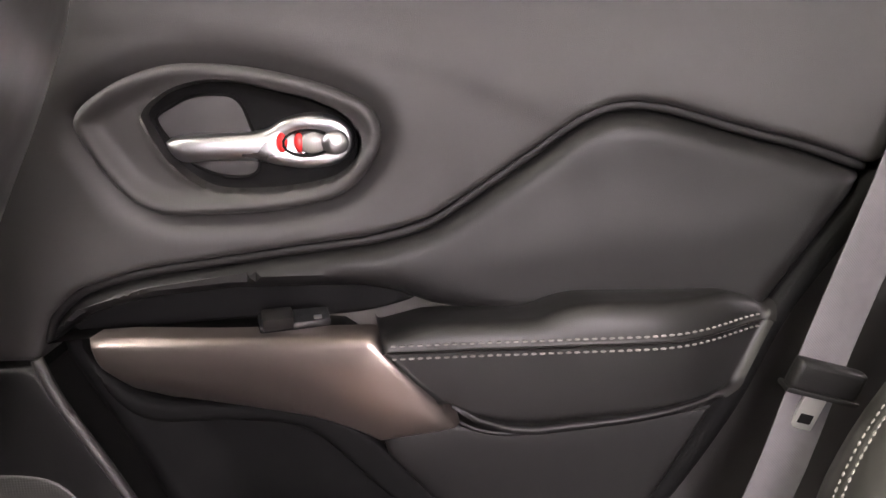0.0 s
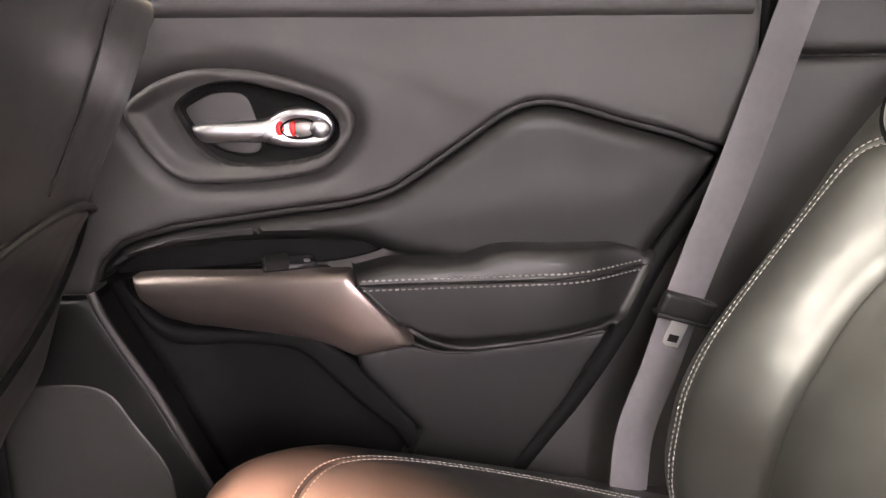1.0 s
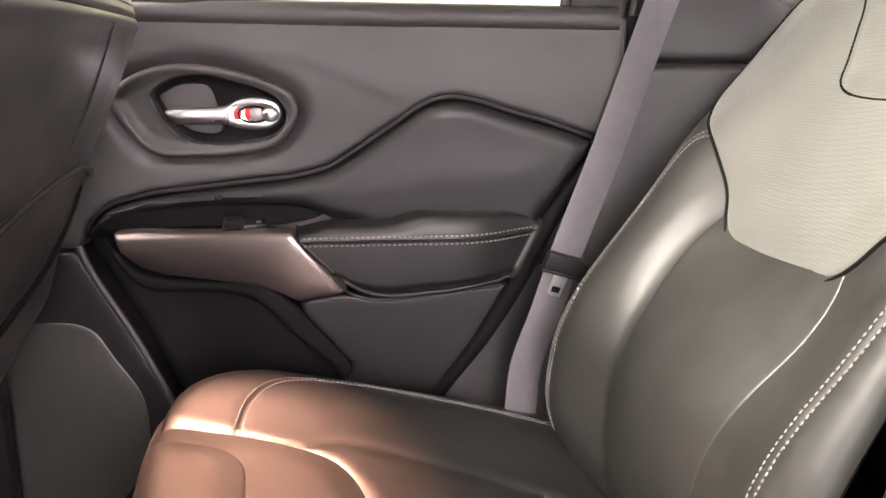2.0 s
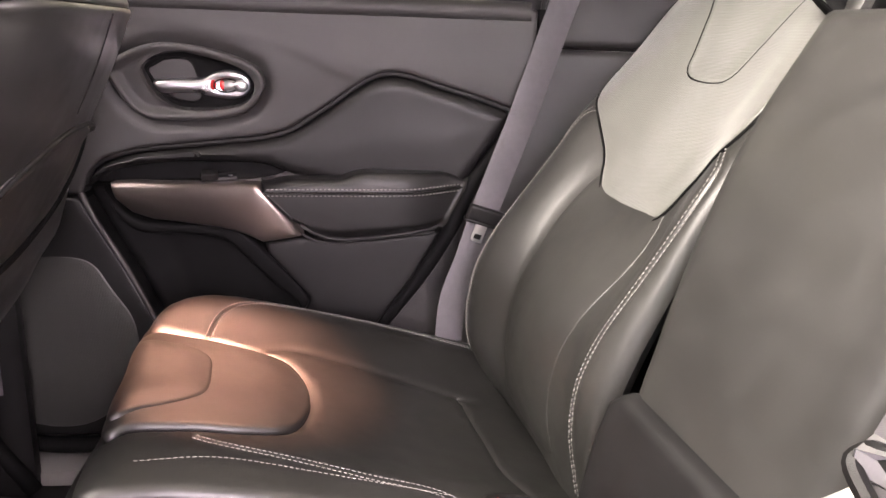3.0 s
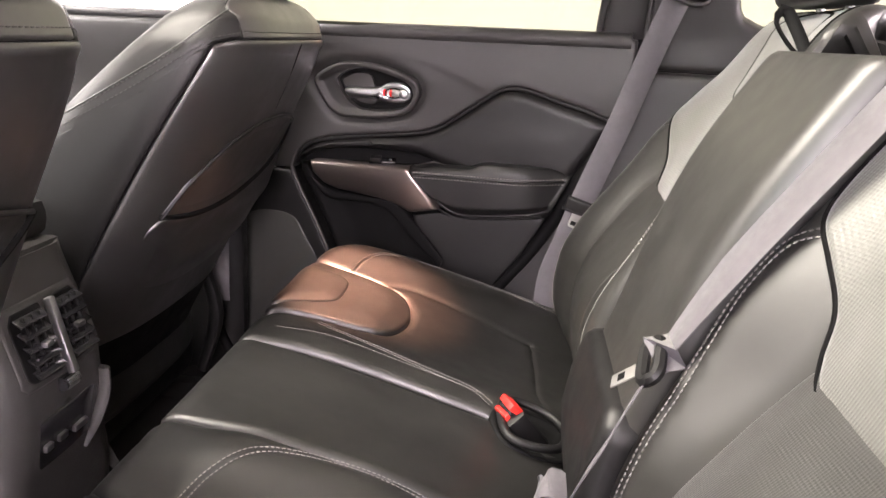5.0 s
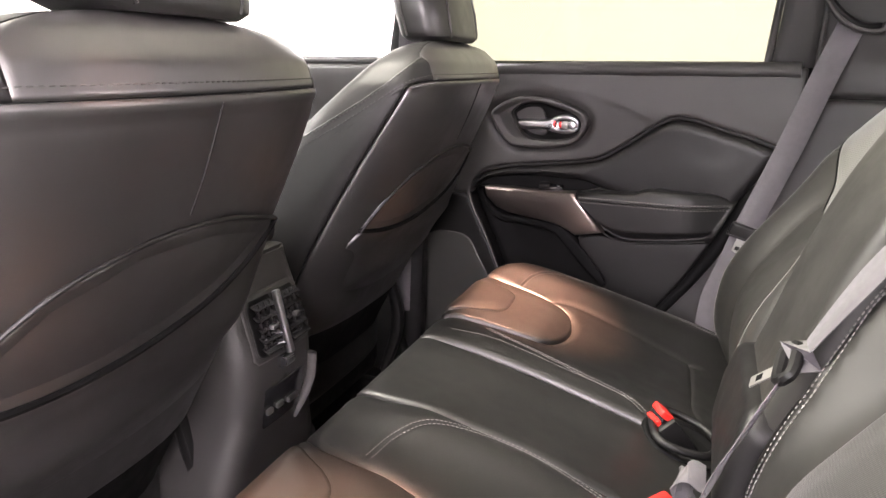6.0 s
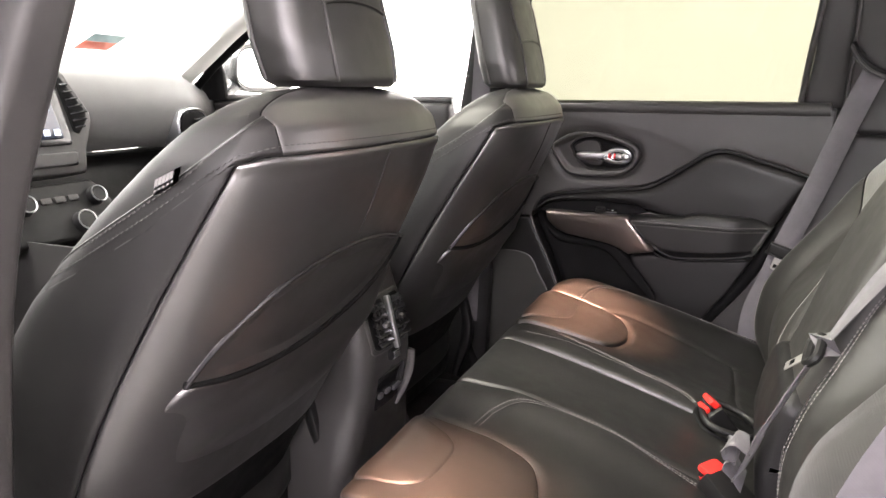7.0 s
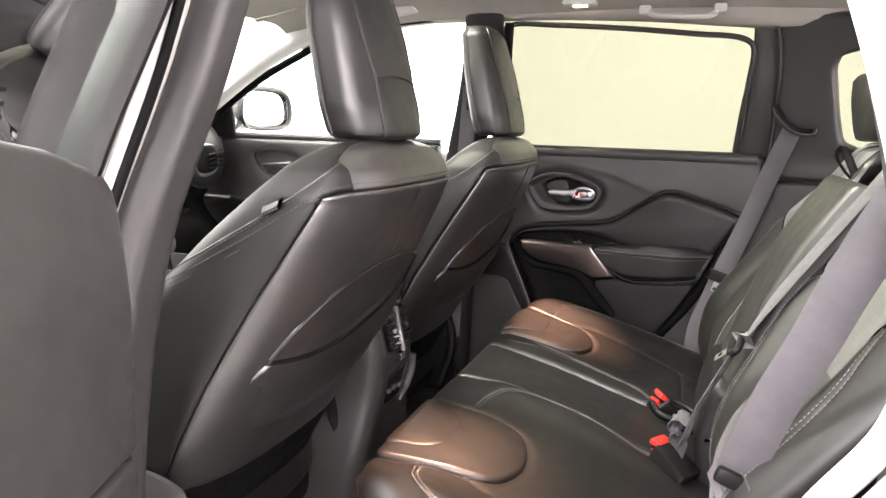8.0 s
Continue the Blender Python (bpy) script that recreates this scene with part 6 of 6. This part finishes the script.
sheet("stack_slot", [(CY - 0.10, 1.085), (CY + 0.068, 1.085), (CY + 0.060, 1.055), (CY - 0.10, 1.055)], stack_place(-0.008), PLASTIC, stack, edge=0.004, step=0.012, smooth_outline=False)
sheet("control_panel", [(CY - 0.15, 1.02), (CY + 0.095, 1.02), (CY + 0.13, 0.96), (CY + 0.13, 0.90), (CY - 0.15, 0.90)], lambda u, v: np.stack([SX + 0.01 - 0.5 * (v - 1.02), u, v], -1), PLASTIC_DARK, stack, edge=0.008, step=0.014, smooth_outline=False, skirt=0.08)


def knob(y, z, r):
    m = pose(SX + 0.022 - 0.5 * (z - 1.02), CY + y, z, 0, 64, 0)
    bm = bmesh.new()
    bmesh.ops.create_cone(bm, segments=28, radius1=r, radius2=r * 0.9, depth=0.02, cap_ends=True, matrix=m)
    bmesh.ops.bevel(bm, geom=[e for e in bm.edges if e.calc_face_angle(0) > 0.8], offset=0.002, segments=2, affect="EDGES")
    kb = part("knob", bm, PLASTIC_DARK, stack)
    ring = []
    for j in range(28):
        a = 2 * math.pi * j / 28
        ring.append((m @ Vector((math.cos(a) * r * 0.86, math.sin(a) * r * 0.86, 0.0105)))[:])
    rod("knob_ring", ring, 0.0016, SATIN, kb, closed=True, smooth_line=False, sides=6)


knob(0.078, 0.985, 0.022)
knob(0.020, 0.935, 0.026)
knob(-0.10, 0.985, 0.022)
for k in range(3):
    box("button", (0.008, 0.026, 0.014), pose(SX + 0.030, CY - 0.045 + k * 0.034, 0.985, 0, 64 - 90, 0), PLASTIC, stack, 0.003)
    box("button", (0.008, 0.03, 0.010), pose(SX + 0.058, CY + 0.05 + k * 0.03, 0.935, 0, 64 - 90, 0), PLASTIC, stack, 0.003)

# right-hand end vent
ev = sheet("end_vent", [(0.475, 1.160), (0.600, 1.165), (0.635, 1.142), (0.643, 1.095), (0.618, 1.080), (0.475, 1.077)], lambda u, v: np.stack([-1.250 - 0.05 * np.abs((u - CY) / 0.7) ** 3 - 0.05 * sm((u - CY) / 0.7, 0.66, 1.0) + 0 * v, u, v], -1), SATIN, dash, "silver ringed end air vent", edge=0.005, step=0.01, skirt=0.06, bulge=lambda u, v, d: -0.006 * sm(d, 0.006, 0.010))
sheet("vent_mouth", [(0.485, 1.151), (0.598, 1.156), (0.623, 1.137), (0.631, 1.099), (0.613, 1.089), (0.485, 1.087)], lambda u, v: np.stack([-1.251 - 0.05 * np.abs((u - CY) / 0.7) ** 3 - 0.05 * sm((u - CY) / 0.7, 0.66, 1.0) + 0 * v, u, v], -1), RUBBER_AND_SHADE, ev, edge=0.003, step=0.012, skirt=0.01)
for k in range(4):
    box("vane", (0.012, 0.095, 0.003), pose(-1.272, 0.576, 1.099 + k * 0.0145, 4, 15, 8), GLOSS_BLACK, ev, 0.0008)


# ---- right front door and mirror ----
fd = thing("door_2", "closed front door with dark grey trim and chrome release lever", "car door", kind="structure", at=(-1.0, 0.76, 0.8))
fplace = lambda u, v: np.stack([u, 0.745 - 0.03 * sm(v, 1.0, 1.18) + 0.03 * sm(-u, 1.2, 1.6), v], -1)
fb = curve([(-1.235, 1.128), (-1.20, 1.145), (-1.11, 1.143), (-1.05, 1.121), (-1.06, 1.085), (-1.11, 1.062), (-1.20, 1.068)], 0.008, True)
sheet("upper_trim", [(-1.75, 1.17), (-1.3, 1.187), (-0.9, 1.187), (-0.565, 1.188), (-0.57, 0.98), (-0.60, 0.93), (-1.0, 0.93), (-1.35, 0.98), (-1.75, 0.98)], fplace, PLASTIC, fd, edge=0.012, step=0.016, smooth_outline=False, skirt=0.03,
      bulge=lambda u, v, d: np.where(inside(np.stack([u, v], 1), fb), -0.018, -0.006 * np.exp(-(to_line(np.stack([u, v], 1), fb, True) / 0.01) ** 2)), seams=[(np.vstack([fb, fb[:1]]), 0.004, 0)])
sheet("lower_trim", [(-1.75, 0.97), (-1.35, 0.97), (-1.0, 0.92), (-0.6, 0.92), (-0.62, 0.46), (-1.75, 0.46)], fplace, PLASTIC_DARK, fd, edge=0.014, step=0.03, smooth_outline=False, skirt=0.03)
rod("arm_line", [(-1.34, 0.742, 0.975), (-1.15, 0.735, 0.955), (-0.9, 0.73, 0.94), (-0.6, 0.73, 0.94)], 0.012, PLASTIC_DARK, fd)
rod("release_lever", [(-1.20, 0.735, 1.098), (-1.15, 0.725, 1.102), (-1.09, 0.731, 1.106)], [0.010, 0.012, 0.016], SATIN, fd, flat=0.6)
rod("window_seal", [(-1.75, 0.745, 1.185), (-1.3, 0.735, 1.196), (-0.9, 0.735, 1.196), (-0.56, 0.735, 1.194)], 0.011, PLASTIC, fd)
fw = grid_part("window_pane", lambda s, t: np.stack([-1.60 + 1.08 * s + 0.25 * t * (1 - s), 0.755 - 0.12 * t, 1.17 + 0.38 * t], -1), 6, 6, GLASS, fd)
fw.visible_shadow = False
pillar("mirror_post", [(-1.362, 0.725, 1.19), (-1.348, 0.715, 1.255), (-1.318, 0.70, 1.315)], [0.055, 0.046, 0.012], [0.016, 0.015, 0.012], RUBBER_AND_SHADE, "black mirror corner piece", parent=fd)
rod("window_frame", [(-1.42, 0.69, 1.20), (-1.33, 0.68, 1.272), (-1.16, 0.665, 1.378), (-1.0, 0.655, 1.453), (-0.90, 0.65, 1.495), (-0.75, 0.645, 1.53), (-0.5, 0.645, 1.555)], 0.012, RUBBER_AND_SHADE, fd)

mir = thing("side_mirror", "black door mirror with a bright rounded glass", "mirror", at=(-1.4, 0.95, 1.3))


def mirror_shell(s, t):
    a = 2 * math.pi * s
    p = 3.2
    r = (np.abs(np.cos(a)) ** p + np.abs(np.sin(a)) ** p) ** (-1 / p)
    g = np.interp(t, [0, 0.1, 0.4, 0.8, 1.0], [0.97, 1.0, 0.95, 0.62, 0.02])
    return np.stack([-1.335 - 0.13 * t + 0.05 * (r * np.cos(a) * 0), 0.955 + 0.148 * g * r * np.cos(a) * (1 - 0.06 * np.sin(a)), 1.290 + 0.080 * g * r * np.sin(a)], -1)


grid_part("mirror_shell", mirror_shell, 41, 16, GLOSS_BLACK, mir, closed_u=True, flip=True, skirt=0.004)
ml = []
for j in range(40):
    a = 2 * math.pi * j / 40
    r = (abs(math.cos(a)) ** 3.2 + abs(math.sin(a)) ** 3.2) ** (-1 / 3.2)
    ml.append((0.955 + 0.122 * r * math.cos(a) * (1 - 0.06 * math.sin(a)), 1.290 + 0.064 * r * math.sin(a)))
sheet("mirror_glass", ml, lambda u, v: np.stack([-1.345 + 0.12 * (u - 0.955) + 0 * v, u, v], -1), MIRROR, mir, "bright mirror glass", edge=0.002, step=0.02, skirt=0.004, smooth_outline=False)
rod("mirror_rim", [(-1.334 + 0.12 * (y - 0.955), y + (y - 0.955) * 0.10, z + (z - 1.290) * 0.13) for y, z in ml], 0.009, PLASTIC, mir, closed=True, smooth_line=False)
rod("mirror_arm", [(-1.37, 0.83, 1.24), (-1.36, 0.79, 1.215), (-1.35, 0.75, 1.20)], [0.03, 0.026, 0.03], GLOSS_BLACK, mir, flat=0.7)


# ---- closed left front door ----
slab("door_4", (-1.75, CY - 0.86, 0.43), (-0.52, CY - 0.80, 1.165), SILVER, "silver painted front door skin", "car door", bevel=0.012)
slab("door_trim_left", (-1.75, CY - 0.79, 0.45), (-0.56, CY - 0.74, 1.18), PLASTIC, "dark plastic trim of the front door", "door trim", bevel=0.015)
flw = grid_part("window_2", lambda s, t: np.stack([-1.60 + 1.06 * s + 0.25 * t * (1 - s), CY - 0.80 + 0.16 * t, 1.16 + 0.40 * t], -1), 6, 6, GLASS_FRONT, None)
flw.visible_shadow = False
tagged(flw, "closed green tinted front door window", "window", kind="structure")


# ---- open left rear door ----
HX, HY, OPEN = -0.335, -0.782, 70.0
ca, sa = math.cos(radians(OPEN)), math.sin(radians(OPEN))


def swing(u, w, z):
    """u: along the door from its hinge side, w: towards its trim side."""
    return np.stack([HX + u * ca + w * sa, HY - u * sa + w * ca, z + 0 * u], -1)


od = thing("door_3", "open rear door with dark trim and green tinted window", "car door", kind="structure", at=(HX, HY, 0.8))
oplace = lambda u, v: swing(u, -0.012 * sm(v, 1.05, 1.22) + 0 * u, v)
sheet("upper_trim", [(-0.018, 0.90), (-0.018, 1.160), (-0.012, 1.182), (0.004, 1.197), (0.09, 1.222), (0.25, 1.246), (0.6, 1.26), (0.62, 0.90)], oplace, PLASTIC, od, "dark grained plastic trim", edge=0.010, step=0.014, smooth_outline=False, skirt=0.05, flip=True)
sheet("lower_trim", [(-0.014, 0.895), (0.62, 0.895), (0.55, 0.50), (0.10, 0.45), (-0.014, 0.50)], oplace, PLASTIC, od, edge=0.010, step=0.02, smooth_outline=False, skirt=0.05, flip=True)
rod("pocket_rim", [tuple(swing(np.array(u), np.array(0.010), np.array(z))) for u, z in ((0.05, 0.80), (0.12, 0.875), (0.3, 0.89), (0.5, 0.88))], 0.010, PLASTIC_LOWER_SHADED, od)
bm = bmesh.new()
q = []
for u, z in ((-0.03, 0.42), (0.62, 0.42), (0.62, 1.20), (0.0, 1.17), (-0.03, 1.10)):
    q.append(bm.verts.new(Vector(swing(np.array(u), np.array(-0.055), np.array(z)))))
bm.faces.new(q)
bmesh.ops.solidify(bm, geom=bm.faces[:], thickness=0.06)
part("door_shell", bm, SILVER, od, "silver painted door shell", smooth=False)
lean = 0.30
op = lambda u, z: tuple(swing(np.array(u), np.array(-0.045 + lean * max(z - 1.17, 0) * 0.8), np.array(z)))
pillar("window_post", [op(0.020, 1.195), op(0.004, 1.24), op(-0.060, 1.37), op(-0.122, 1.50)], [0.012, 0.012, 0.012, 0.012], [0.030, 0.032, 0.033, 0.032], PLASTIC_LOWER_SHADED, "dark window post", parent=od, axis=(ca, -sa, 0))
rod("window_header", [op(-0.09, 1.49), op(0.06, 1.53), op(0.3, 1.55), op(0.6, 1.53)], 0.018, RUBBER_AND_SHADE, od)
og = grid_part("window_pane", lambda s, t: np.stack([HX + (-0.04 + 0.66 * s) * ca + (-0.06 + 0.24 * 0.38 * t) * sa, HY - (-0.04 + 0.66 * s) * sa + (-0.06 + 0.24 * 0.38 * t) * ca, 1.16 + 0.38 * t], -1), 6, 6, GLASS_GREEN, od)
og.visible_shadow = False
etch = thing("window_etching", "small pale etched glass marking in the window corner", "marking")
bars(etch, lambda u, v: Vector(swing(np.array(u), np.array(-0.054 + 0.24 * (v - 1.16)), np.array(v))), [(0.125, 0.165, 1.268 - 0.011 * k, 0.0035) for k in range(5)], PLASTIC_DARK)

# ---- left doorway: rear edge of the opening ----
dl = thing("doorway_left", "painted rear edge of the left doorway with rubber seal", "pillar trim", kind="structure")
LC = [(0.262, -0.60, 1.56), (0.282, -0.65, 1.42), (0.315, -0.69, 1.30), (0.345, -0.715, 1.18), (0.357, -0.72, 1.10), (0.345, -0.72, 1.03), (0.300, -0.72, 0.955), (0.240, -0.715, 0.83), (0.17, -0.70, 0.66), (0.08, -0.69, 0.50)]
pillar("painted_edge", [(x + 0.072, y - 0.05, z) for x, y, z in LC], [0.045, 0.05, 0.055, 0.06, 0.06, 0.06, 0.06, 0.06, 0.06], [0.04] * 3, SILVER, "silver painted metal", parent=dl)
rod("door_seal", [(x + 0.006, y - 0.01, z) for x, y, z in LC], 0.012, PILLAR_LIGHT, dl)
pillar("inner_trim", [(x + 0.075, y + 0.035, z) for x, y, z in LC[:5]], [0.06, 0.065, 0.07, 0.075, 0.08], [0.03] * 3, PLASTIC, "", parent=dl)
sheet("wheel_trim", [(0.37, 1.15), (1.3, 1.15), (1.3, 0.55), (0.15, 0.55), (0.22, 0.69), (0.30, 0.83), (0.36, 0.93)], lambda u, v: np.stack([u, -0.655 + 0 * v, v], -1), PLASTIC, dl, edge=0.012, step=0.03, smooth_outline=False, skirt=0.03, flip=True)
lq = grid_part("quarter_pane", lambda s, t: np.stack([0.48 + 0.6 * s, -0.66 + 0.26 * (0.3 * t), 1.18 + 0.3 * t], -1), 4, 4, GLASS_TINT, dl)
lq.visible_shadow = False
sheet("upper_quarter", [(0.40, 1.16), (0.9, 1.16), (0.9, 1.20), (0.55, 1.21), (0.50, 1.30), (0.49, 1.42), (0.9, 1.43), (0.9, 1.53), (0.33, 1.53)], lambda u, v: np.stack([u, -0.64 + 0.26 * np.maximum(v - 1.19, 0), v], -1), PLASTIC, dl, edge=0.012, step=0.03, smooth_outline=False, skirt=0.02, flip=True)
